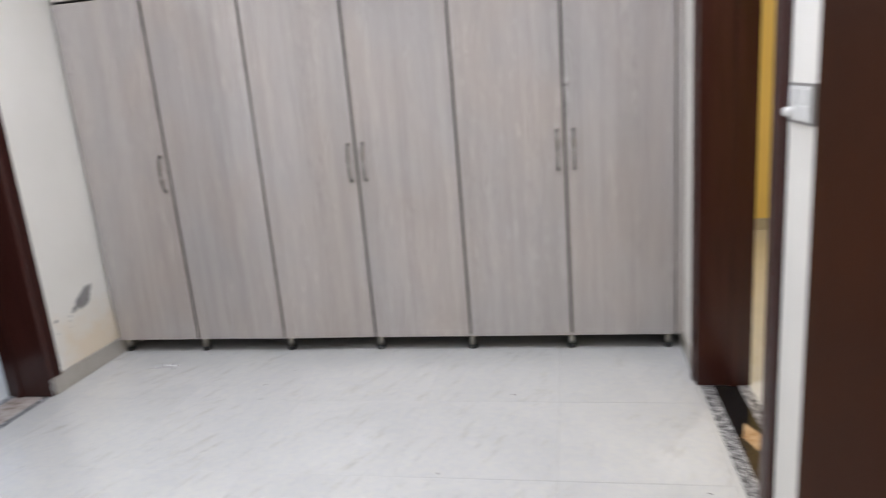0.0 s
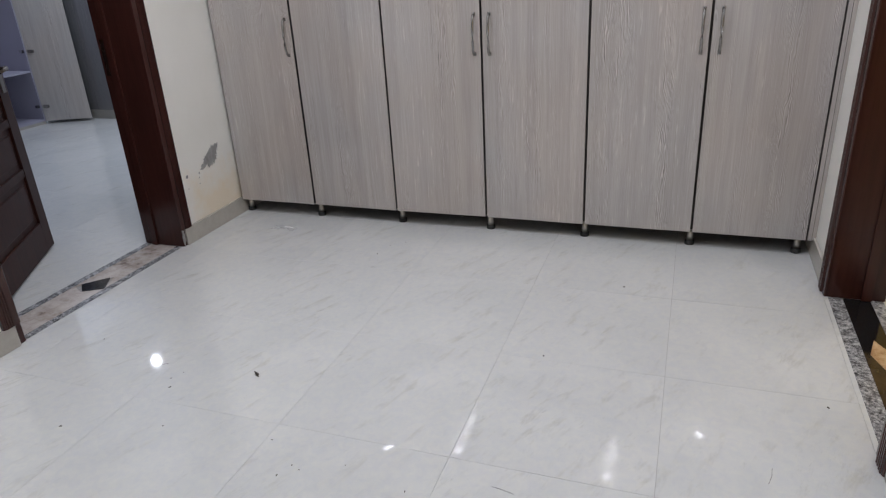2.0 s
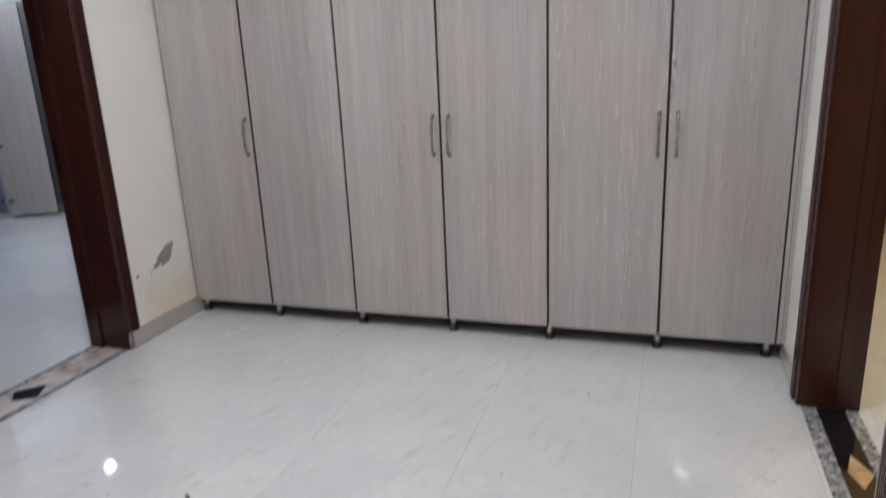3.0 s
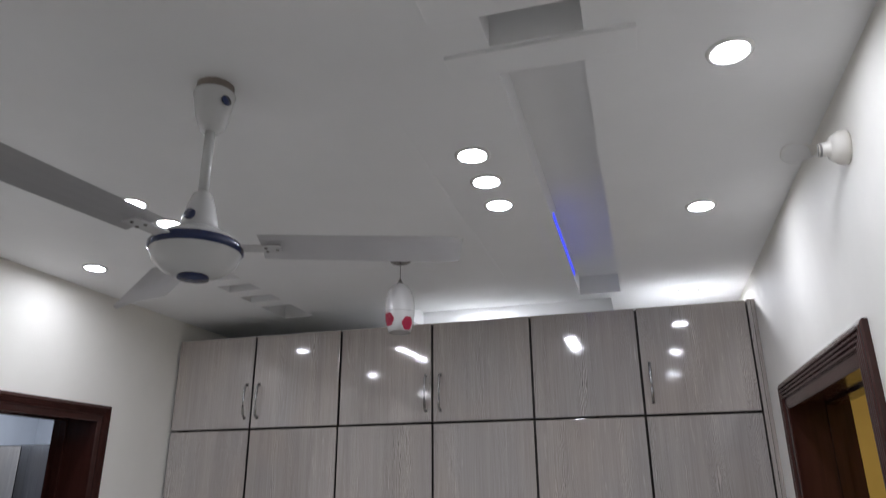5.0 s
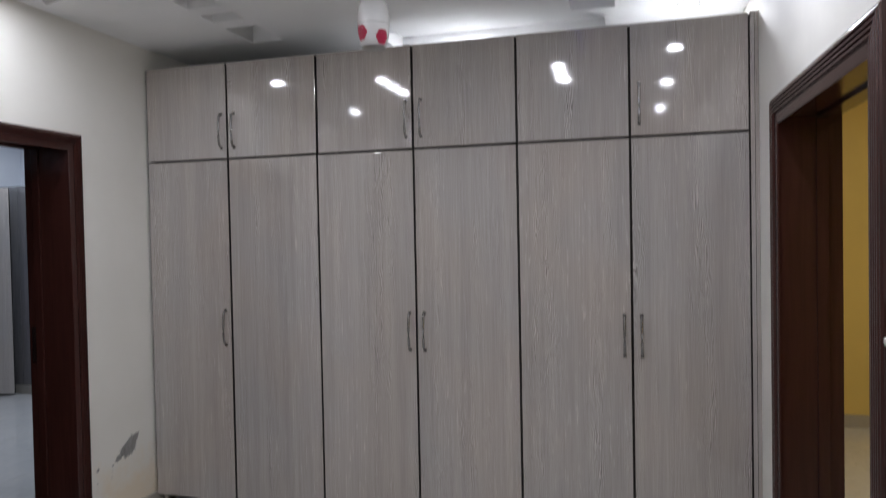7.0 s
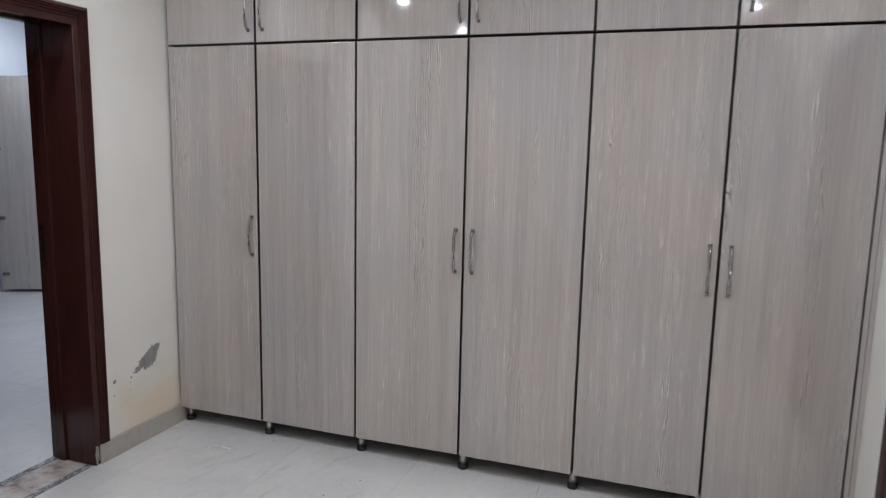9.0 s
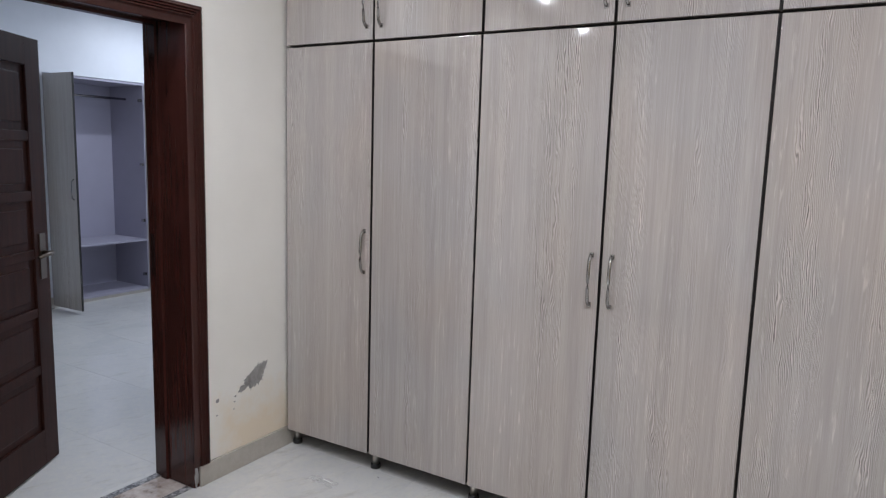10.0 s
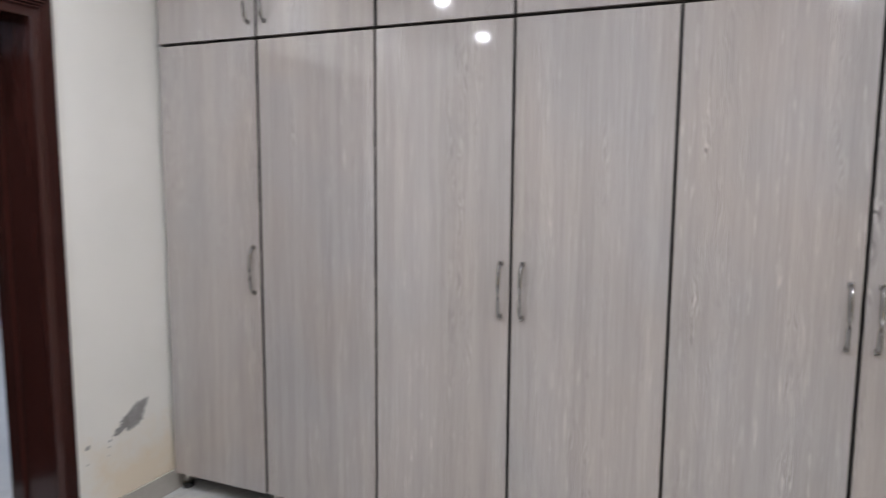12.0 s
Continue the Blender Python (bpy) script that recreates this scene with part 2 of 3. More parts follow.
RED = Mat("flower_red", (0.36, 0.008, 0.045), 0.35).m


# ---- building helpers ----
def mesh_object(name, bm, mat, parent=None, label="", smooth=False, kind=""):
    me = bpy.data.meshes.new(name)
    bmesh.ops.recalc_face_normals(bm, faces=bm.faces)
    for f in bm.faces:
        f.smooth = smooth
    bm.to_mesh(me)
    bm.free()
    for m in mat if isinstance(mat, (list, tuple)) else (mat,):
        me.materials.append(m)
    ob = new(name, me)
    ob.parent = parent
    return tagged(ob, label=label, kind=kind)


def part(name, bm, material, parent, label="", smooth=False):
    return mesh_object(name, bm, material, parent, label, smooth)


def thing(name, m, label, category, group=""):
    ob = new(name)
    ob.empty_display_size = 0.1
    ob.matrix_world = m
    return tagged(ob, label=label, category=category, group=group)


def box(bm, x0, y0, z0, x1, y1, z1, bevel=0.0, mi=0):
    made = bmesh.ops.create_cube(bm, size=1.0, matrix=Matrix.Translation(((x0 + x1) / 2, (y0 + y1) / 2, (z0 + z1) / 2)) @ Matrix.Diagonal((abs(x1 - x0), abs(y1 - y0), abs(z1 - z0), 1)))
    fs = {f for v in made["verts"] for f in v.link_faces}
    for f in fs:
        f.material_index = mi
    if bevel:
        es = {e for f in fs for e in f.edges}
        bmesh.ops.bevel(bm, geom=list(es), offset=bevel, segments=2, profile=0.7, affect="EDGES")
    return bm


def boxes(*rows, bevel=0.0):
    bm = bmesh.new()
    for r in rows:
        box(bm, *r, bevel=bevel)
    return bm


def lathe(profile, segments=32, bm=None, m=Matrix.Identity(4)):
    """A turned shape about z from (radius, height) pairs."""
    bm = bm or bmesh.new()
    rings = []
    for r, z in profile:
        if r < 1e-6:
            rings.append([bm.verts.new(m @ Vector((0, 0, z)))])
        else:
            rings.append([bm.verts.new(m @ Vector((r * math.cos(a), r * math.sin(a), z))) for a in np.linspace(0, 2 * math.pi, segments, endpoint=False)])
    for a, b in zip(rings, rings[1:]):
        for i in range(segments):
            j = (i + 1) % segments
            if len(a) == 1 and len(b) > 1:
                bm.faces.new((a[0], b[i], b[j]))
            elif len(b) == 1 and len(a) > 1:
                bm.faces.new((a[i], a[j], b[0]))
            elif len(a) > 1:
                bm.faces.new((a[i], a[j], b[j], b[i]))
    return bm


def tube(points, radius, segments=10, bm=None):
    """A round bar along points."""
    bm = bm or bmesh.new()
    pts = [Vector(p) for p in points]
    rings = []
    for i, p in enumerate(pts):
        d = (pts[min(i + 1, len(pts) - 1)] - pts[max(i - 1, 0)]).normalized()
        q = d.to_track_quat("Z", "Y").to_matrix()
        rings.append([bm.verts.new(p + q @ Vector((radius * math.cos(a), radius * math.sin(a), 0))) for a in np.linspace(0, 2 * math.pi, segments, endpoint=False)])
    for a, b in zip(rings, rings[1:]):
        for i in range(segments):
            j = (i + 1) % segments
            bm.faces.new((a[i], a[j], b[j], b[i]))
    bm.faces.new(rings[0][::-1])
    bm.faces.new(rings[-1])
    return bm


def patch_shape(cy, cz, w, h, tilt, seed, thick=0.0012, n=46):
    rng = random.Random(seed)
    bm = bmesh.new()
    pts = []
    for i in range(n):
        a = 2 * math.pi * i / n
        r = 0.95 + 0.12 * math.sin(3 * a + seed) + 0.08 * math.sin(5 * a + 2 * seed) + (0.46 if i % 2 else 0.16) * (rng.random() - 0.5)
        u, v = w / 2 * r * math.cos(a), h / 2 * r * math.sin(a)
        pts.append((cy + u * math.cos(tilt) - v * math.sin(tilt), cz + u * math.sin(tilt) + v * math.cos(tilt)))
    f = [bm.verts.new((thick, y, z)) for y, z in pts]
    b = [bm.verts.new((0.0003, y, z)) for y, z in pts]
    bm.faces.new(f)
    for i in range(n):
        j = (i + 1) % n
        bm.faces.new((f[i], f[j], b[j], b[i]))
    return bm


# ---- structure ----
BACK, NEAR, EAST = 0.62, -4.4, 3.24
LW = 0.26  # thickness of the side walls
EW = 0.215
L0, L1, LHEAD, LCASE = -1.615, -0.575, 2.005, 0.083  # opening in the west wall, between jamb faces, and its casing's width
R0, R1, RHEAD, RCASE = -1.45, -0.418, 1.965, 0.11  # opening in the east wall
JT = 0.03  # jamb thickness

mesh_object("wall_north", boxes((-0.0, BACK, 0, EAST, BACK + 0.15, 2.9)), CREAM, None, "cream painted wall behind the wardrobes", kind="structure")
mesh_object("wall_south", boxes((0.0, NEAR - 0.15, 0, EAST, NEAR, 2.9)), CREAM, None, "plain cream painted wall", kind="structure")
mesh_object("wall_west", boxes((-LW, L1 + JT, 0, 0, BACK + 0.15, 2.9), (-LW, NEAR - 0.15, 0, 0, L0 - JT, 2.9), (-LW, L0 - JT, LHEAD + JT + 0.022, 0, L1 + JT, 2.9)), DAMP, None,
            "cream painted wall with a peeling damp patch near the floor", kind="structure")
mesh_object("wall_east", boxes((EAST, R1 + JT, 0, EAST + EW, BACK + 0.15, 2.9), (EAST, NEAR - 0.15, 0, EAST + EW, R0 - JT, 2.9), (EAST, R0 - JT, RHEAD + JT + 0.022, EAST + EW, R1 + JT, 2.9)), CREAM, None,
            "cream painted wall with a door opening", kind="structure")


def sheet_with_recesses(x0, y0, x1, y1, z, recesses, depth):
    """A ceiling sheet at z with rectangular pockets."""
    xs = sorted({x0, x1, *[v for r in recesses for v in (r[0], r[2])]})
    ys = sorted({y0, y1, *[v for r in recesses for v in (r[1], r[3])]})
    def pocket(x, y):
        return any(a < x < c and b < y < d for a, b, c, d in recesses)
    bm = bmesh.new()
    cells = {}
    for i in range(len(xs) - 1):
        for j in range(len(ys) - 1):
            cells[i, j] = pocket((xs[i] + xs[i + 1]) / 2, (ys[j] + ys[j + 1]) / 2)
    def quad(*p):
        bm.faces.new([bm.verts.new(v) for v in p])
    for (i, j), up in cells.items():
        h = z + (depth if up else 0)
        a, b, c, d = xs[i], ys[j], xs[i + 1], ys[j + 1]
        quad((a, b, h), (a, d, h), (c, d, h), (c, b, h))
        if cells.get((i + 1, j), up) != up:
            quad((c, b, z), (c, d, z), (c, d, z + depth), (c, b, z + depth))
        if cells.get((i, j + 1), up) != up:
            quad((a, d, z), (c, d, z), (c, d, z + depth), (a, d, z + depth))
    top = z + depth + 0.06
    quad((x0, y0, top), (x1, y0, top), (x1, y1, top), (x0, y1, top))
    bmesh.ops.remove_doubles(bm, verts=bm.verts, dist=1e-5)
    return bm


RECESS = [(2.405, -2.04, 2.615, 0.12), (2.405, -2.265, 2.625, -2.15), (2.405, -2.49, 2.625, -2.375), (2.405, -2.715, 2.625, -2.6),
          (0.64, -0.80, 0.83, -0.69), (0.64, -0.595, 0.83, -0.485), (0.64, -0.385, 0.83, -0.275), (0.64, -0.17, 0.83, 0.11), (1.36, 0.17, 2.56, 0.615),
          (0.64, -4.1, 0.83, -1.9)]
bm = sheet_with_recesses(0, NEAR, EAST, BACK, CEIL, RECESS, 0.10)
def swell(x):
    u = min(max((x - 0.9) / 0.9, 0.0), 1.0)
    return 0.0005 - 0.0032 * u * u * (3 - 2 * u)


ramp_pts = [(0.9 + 0.1175 * n, swell(0.9 + 0.1175 * n)) for n in range(11)] + [(2.08, -0.0012), (2.08, 0.002)]
ends = [[bm.verts.new((x, y, CEIL + (z if n else max(z, 0.0005)))) for x, z in ramp_pts] for n, y in enumerate((-2.0, -1.55, -0.26))]
bm.faces.new(ends[0])
bm.faces.new(ends[2][::-1])
for e, f in zip(ends, ends[1:]):
    for n in range(len(ramp_pts)):
        bm.faces.new((e[n], e[n - 1], f[n - 1], f[n]))
for y in (-2.15, -2.375, -2.6):
    box(bm, 2.29, y + 0.006, CEIL - 0.012, 2.74, y + 0.10, CEIL + 0.002, 0.004)
mesh_object("ceiling", bm, WHITE, None, "white false ceiling with long recessed slots", kind="structure")
led = thing("led_strip", pose(2.409, -0.45, CEIL + 0.02), "blue lit led strip inside the ceiling slot", "light strip")
# Taller than the strip itself: its glow on the slot wall is included.
part("tape", boxes((-0.003, -0.55, -0.008, 0.001, 0.25, 0.014)), BLUELED, led)

# floor slab under the tiles
mesh_object("floor", boxes((-4.6, -4.6, -0.12, 5.4, 3.4, -0.004)), GROUT, None, "concrete bed with grey joints under the floor tiles", kind="structure")


def skirting(name, *rows):
    mesh_object(name, boxes(*rows, bevel=0.003), SKIRT, None, "beige tile skirting along the wall", kind="structure")


skirting("skirting_west", (0.0, L1 + JT, 0, 0.012, BACK, 0.1), (0.0, NEAR, 0, 0.012, L0 - JT, 0.1))
skirting("skirting_east", (EAST - 0.012, R1 + RCASE, 0, EAST, BACK, 0.1), (EAST - 0.012, NEAR, 0, EAST, R0 - RCASE, 0.1))
skirting("skirting_north", (0.012, BACK - 0.012, 0, EAST - 0.012, BACK, 0.1))
skirting("skirting_south", (0.012, NEAR, 0, EAST - 0.012, NEAR + 0.012, 0.1))


# ---- rooms seen through the openings ----
NX, NY0, NY1, NC = -3.8, -3.0, 2.72, 2.8
mesh_object("closet_room_wall_west", boxes((NX - 0.15, NY0, 0, NX, 0.95, NC), (NX - 0.15, 0.95, 2.125, NX, 1.96, NC), (NX - 0.15, 1.96, 0, NX, NY1, NC)), BLUEWHITE, None, "cool white painted wall", kind="structure")
mesh_object("closet_room_wall_north", boxes((NX - 0.75, NY1, 0, -LW, NY1 + 0.15, NC)), BLUEWHITE, None, "cool white painted wall", kind="structure")
mesh_object("closet_room_wall_south", boxes((NX - 0.15, NY0 - 0.15, 0, -LW, NY0, NC)), BLUEWHITE, None, "cool white painted wall", kind="structure")
mesh_object("closet_room_wall_east", boxes((-LW - 0.02, BACK + 0.15, 0, -LW, NY1, NC)), BLUEWHITE, None, "cool white painted wall", kind="structure")
mesh_object("closet_room_ceiling", boxes((NX - 0.75, NY0, NC, -LW, NY1 + 0.15, NC + 0.1)), WHITE, None, "white ceiling of the next room", kind="structure")
skirting("closet_room_skirting", (NX, NY0, 0, NX + 0.012, 0.95, 0.1), (NX + 0.7, NY1 - 0.012, 0, -LW - 0.02, NY1, 0.1))

HX0, HX1, HY0, HY1 = EAST + EW, 5.3, -4.0, 2.55
mesh_object("hall_wall_north", boxes((HX0 - 0.2, HY1, 0, HX1, HY1 + 0.15, 2.85)), YELLOW, None, "plain yellow painted hall wall", kind="structure")
mesh_object("hall_wall_east", boxes((HX1, HY0, 0, HX1 + 0.15, HY1 + 0.15, 2.85)), YELLOW, None, "plain yellow painted hall wall", kind="structure")
mesh_object("hall_wall_west", boxes((HX0 - 0.02, BACK + 0.15, 0, HX0, HY1, 2.85)), YELLOW, None, "plain yellow painted hall wall", kind="structure")
mesh_object("hall_wall_south", boxes((HX0, HY0 - 0.15, 0, HX1, HY0, 2.85)), YELLOW, None, "plain yellow painted hall wall", kind="structure")
mesh_object("hall_ceiling", boxes((HX0, HY0, 2.8, HX1, HY1, 2.9)), WHITE, None, "white hall ceiling", kind="structure")
skirting("hall_skirting", (HX0, HY1 - 0.012, 0, HX1, HY1, 0.1), (HX1 - 0.012, HY0, 0, HX1, HY1, 0.1))


# ---- door frames and leaves ----
def casing_profile():
    """Width across the face and how far it stands proud: ridged moulding."""
    pts = [(0.0, 0.0), (0.0, 0.014), (0.006, 0.018)]
    for i in range(4):
        a = 0.010 + i * 0.012
        pts += [(a, 0.019), (a + 0.003, 0.022), (a + 0.007, 0.022), (a + 0.0095, 0.013)]
    pts += [(0.062, 0.014), (0.086, 0.012), (0.09, 0.009), (0.09, 0.0)]
    return pts


def frame_mesh(width, head, foot, side, cw):
    """A mitred moulding round an opening of that width, in the plane x = 0, standing proud along side*x. y runs from 0 to width."""
    bm = bmesh.new()
    rings = []
    for corner in range(4):
        ring = []
        for a, b in casing_profile():
            off = cw - a * cw / 0.09
            y = (-off, -off, width + off, width + off)[corner]
            z = (foot, head + off, head + off, foot)[corner]
            ring.append(bm.verts.new((side * b, y, z)))
        rings.append(ring)
    for r, s in zip(rings, rings[1:]):
        for i in range(len(r) - 1):
            bm.faces.new((r[i], r[i + 1], s[i + 1], s[i]))
    bm.faces.new(rings[0])
    bm.faces.new(rings[-1])
    return bm


def door_frame(name, x, y0, y1, inward, head, cw, depth, foot, label):
    """inward: +1 where the room lies to larger x of the wall face at x."""
    ob = thing(name, pose(x, y0, 0), label, "door frame")
    w = y1 - y0
    part("casing", frame_mesh(w, head, foot, inward, cw), MAHOGANY, ob, "ridged dark red varnished moulding")
    head = head + 0.022
    d0, d1 = sorted((inward * 0.004, -inward * (depth + 0.002)))
    part("jamb", boxes((d0, -JT + 0.001, 0.003, d1, 0, head), bevel=0.002), MAHOGANY, ob)
    part("jamb", boxes((d0, w, 0.003, d1, w + JT - 0.001, head), bevel=0.002), MAHOGANY, ob)
    part("head_jamb", boxes((d0, -JT + 0.001, head, d1, w + JT - 0.001, head + JT - 0.001), bevel=0.002), MAHOGANY, ob)
    s0, s1 = sorted((-inward * (depth - 0.05), -inward * (depth - 0.09)))
    part("door_stop", boxes((s0, 0, 0.003, s1, 0.012, head - 0.012), bevel=0.001), MAHOGANY, ob)
    part("door_stop", boxes((s0, w - 0.012, 0.003, s1, w, head - 0.012), bevel=0.001), MAHOGANY, ob)
    part("door_stop", boxes((s0, 0, head - 0.012, s1, w, head), bevel=0.001), MAHOGANY, ob)
    return ob


west_frame = door_frame("door_frame", 0.0, L0, L1, 1, LHEAD, LCASE, LW, 0.1, "dark mahogany door frame with ridged casing in the cream wall")
part("worn_foot", patch_shape(1.052, 0.055, 0.022, 0.10, 0.0, 21, 0.0065, 40), PLASTER, west_frame, "chipped plaster at the foot of the frame")
part("strike_plate", boxes((-0.245, 1.037, 0.95, -0.215, 1.0395, 1.13)), CHROME, west_frame, "worn metal strike plate")
east_frame = door_frame("door_frame", EAST, R0, R1, -1, RHEAD, RCASE, EW, 0.003, "dark mahogany door frame with ridged casing beside the wardrobe")


def door_leaf(name, m, width, height, label, handle=True):
    """A panelled leaf: hinge at the origin, along +x, thickness along y."""
    ob = thing(name, m, label, "door")
    t, s = 0.04, 0.11
    cuts = [0.17, 0.46, 0.73, 1.0, 1.265, 1.53, height - 0.12]
    part("stile", boxes((0, 0, 0, s, t, height), bevel=0.003), LEAF, ob)
    part("stile", boxes((width - s, 0, 0, width, t, height), bevel=0.003), LEAF, ob)
    part("rail", boxes((s, 0, 0.0, width - s, t, cuts[0]), bevel=0.002), LEAF, ob)
    part("rail", boxes((s, 0, cuts[-1], width - s, t, height), bevel=0.002), LEAF, ob)
    for k, (z0, z1) in enumerate(zip(cuts, cuts[1:])):
        if k:
            part("rail", boxes((s, 0.002, z0 - 0.022, width - s, t - 0.002, z0 + 0.022), bevel=0.004), LEAF, ob)
        a0, a1 = z0 + (0.022 if k else 0), z1 - (0.022 if k < len(cuts) - 2 else 0)
        bm = boxes((s, 0.013, a0, width - s, t - 0.013, a1))
        box(bm, s + 0.035, 0.007, a0 + 0.035, width - s - 0.035, t - 0.007, a1 - 0.035, 0.006)
        part("panel", bm, LEAF, ob)
    if handle:
        for sy in (-1, 1):
            y = 0 if sy < 0 else t
            h = part("door_handle", lathe([(0.0, 0), (0.012, 0), (0.012, 0.05), (0, 0.05)], 12, m=Matrix.Translation((width - 0.055, y, 1.0)) @ pose(0, 0, 0, 90 if sy < 0 else -90)), BRONZE, ob, "worn metal lever handle", True)
            part("lever", tube([(width - 0.055, y + sy * 0.045, 1.0), (width - 0.09, y + sy * 0.052, 1.001), (width - 0.165, y + sy * 0.05, 0.996)], 0.009), BRONZE, h, smooth=True)
            b0, b1 = sorted((y, y + sy * 0.006))
            part("backplate", boxes((width - 0.078, b0, 0.88, width - 0.032, b1, 1.09), bevel=0.002), BRONZE, h)
    return ob


hinge = Vector((-LW - 0.004, L0 + 0.032, 0))
tip = Vector((-0.80, -0.72, 0))
ang = math.degrees(math.atan2(tip.y - hinge.y, tip.x - hinge.x))
door_leaf("panel_door", pose(hinge.x, hinge.y, 0.012, 0, 0, ang), (tip - hinge).length, 1.955, "dark brown panelled wooden door standing open into the next room")
flush = thing("flush_door", pose(3.20, -3.12, 0.012, 0, 0, 96), "plain dark brown wooden door standing open against the wall", "door")
part("slab", boxes((0, 0, 0, 0.86, 0.04, 1.96), bevel=0.004), FLUSHWOOD, flush)
# Highlight on the door face, made as a thin pale strip.
part("scratch", boxes((0.70, 0.0402, 0.60, 0.725, 0.0407, 0.602)), PLASTIC, flush, "small pale painted highlight")


# ---- thresholds ----
def piece(name, parent, pts, z0, z1, mat):
    bm = bmesh.new()
    lo = [bm.verts.new((x, y, z0)) for x, y in pts]
    hi = [bm.verts.new((x, y, z1)) for x, y in pts]
    bm.faces.new(hi)
    bm.faces.new(lo[::-1])
    for i in range(len(pts)):
        j = (i + 1) % len(pts)
        bm.faces.new((lo[i], lo[j], hi[j], hi[i]))
    return part(name, bm, mat, parent)


def rect(x0, y0, x1, y1):
    return [(x0, y0), (x1, y0), (x1, y1), (x0, y1)]


west_sill = thing("threshold", pose(0, 0, 0), "pink marble threshold edged with grey granite and a black diamond", "threshold")
g = 0.0012
piece("strip", west_sill, rect(-0.05, L0, -0.012, L1), -0.02, 0.002, GRANITE)
piece("strip", west_sill, rect(-0.265, L0, -0.227, L1), -0.02, 0.002, GRANITE)
a, b = -0.227 + g, -0.05 - g
c0, c1, cm = -1.205, -0.995, -1.10
xm = (a + b) / 2
piece("slab", west_sill, [(a, L0), (b, L0), (b, cm - 0.075 - 0.07), (b, cm - 0.01), (xm - 0.005, c0 + 0.03), (a, cm - 0.03), (a, cm - 0.1)], -0.02, 0.001, PINKMARBLE)
piece("slab", west_sill, [(a, cm - 0.03 + g), (xm + 0.035, c1 - 0.0), (b, cm - 0.01 + g), (b, L1), (a, L1)], -0.02, 0.001, PINKMARBLE)
piece("diamond", west_sill, [(a + 0.02, cm - 0.005), (xm, c0 + 0.035), (b - 0.0, cm - 0.02), (xm + 0.02, c1 - 0.01)], -0.02, 0.003, BLACKSTONE)

east_sill = thing("threshold", pose(0, 0, 0), "black and brown stone threshold with gold diamonds and grey granite edges", "threshold")
piece("strip", east_sill, rect(EAST + 0.005, R0, EAST + 0.06, R1), -0.02, 0.002, GRANITE)
piece("strip", east_sill, rect(EAST + 0.165, R0, EAST + 0.212, R1), -0.02, 0.002, GRANITE)
a, b = EAST + 0.06 + g, EAST + 0.165 - g
piece("slab", east_sill, rect(a, -0.85, b, R1), -0.02, 0.001, BLACKSTONE)
piece("slab", east_sill, rect(a, R0, b, -0.85 - g), -0.02, 0.001, BROWNSTONE)
piece("diamond", east_sill, [(a + 0.02, -0.87), ((a + b) / 2, -0.97), (b, -0.87), ((a + b) / 2, -0.76)], -0.02, 0.003, GOLDSTONE)
piece("diamond", east_sill, [(a, -1.22), ((a + b) / 2, -1.33), (b, -1.22), ((a + b) / 2, -1.11)], -0.02, 0.003, GOLDSTONE)


# ---- wardrobes ----
SEAM = [0.010, 0.530, 1.070, 1.607, 2.141, 2.677, 3.200]
BOT, MID, TOP = 0.087, 1.998, 2.526
DEPTH = 0.58


def bow_handle(parent, x, z0, z1):
    pts = [(x, 0.0, z0), (x, -0.016, z0 + 0.004), (x, -0.026, z0 + 0.02), (x, -0.030, (z0 * 2 + z1) / 3), (x, -0.031, (z0 + z1) / 2),
           (x, -0.030, (z0 + 2 * z1) / 3), (x, -0.026, z1 - 0.02), (x, -0.016, z1 - 0.004), (x, 0.0, z1)]
    bm = tube(pts, 0.0066)
    for z in (z0, z1):
        box(bm, x - 0.008, -0.006, z - 0.009, x + 0.008, 0.001, z + 0.009, 0.002)
    return part("handle", bm, CHROME, parent, "brushed chrome bow handle", True)


# doors that hang a little out of true: (first seam, which door, upper row) and degrees
DOOR_YAW = {(2, 0, True): -0.9, (0, 1, False): -0.6, (2, 0, False): 0.9}


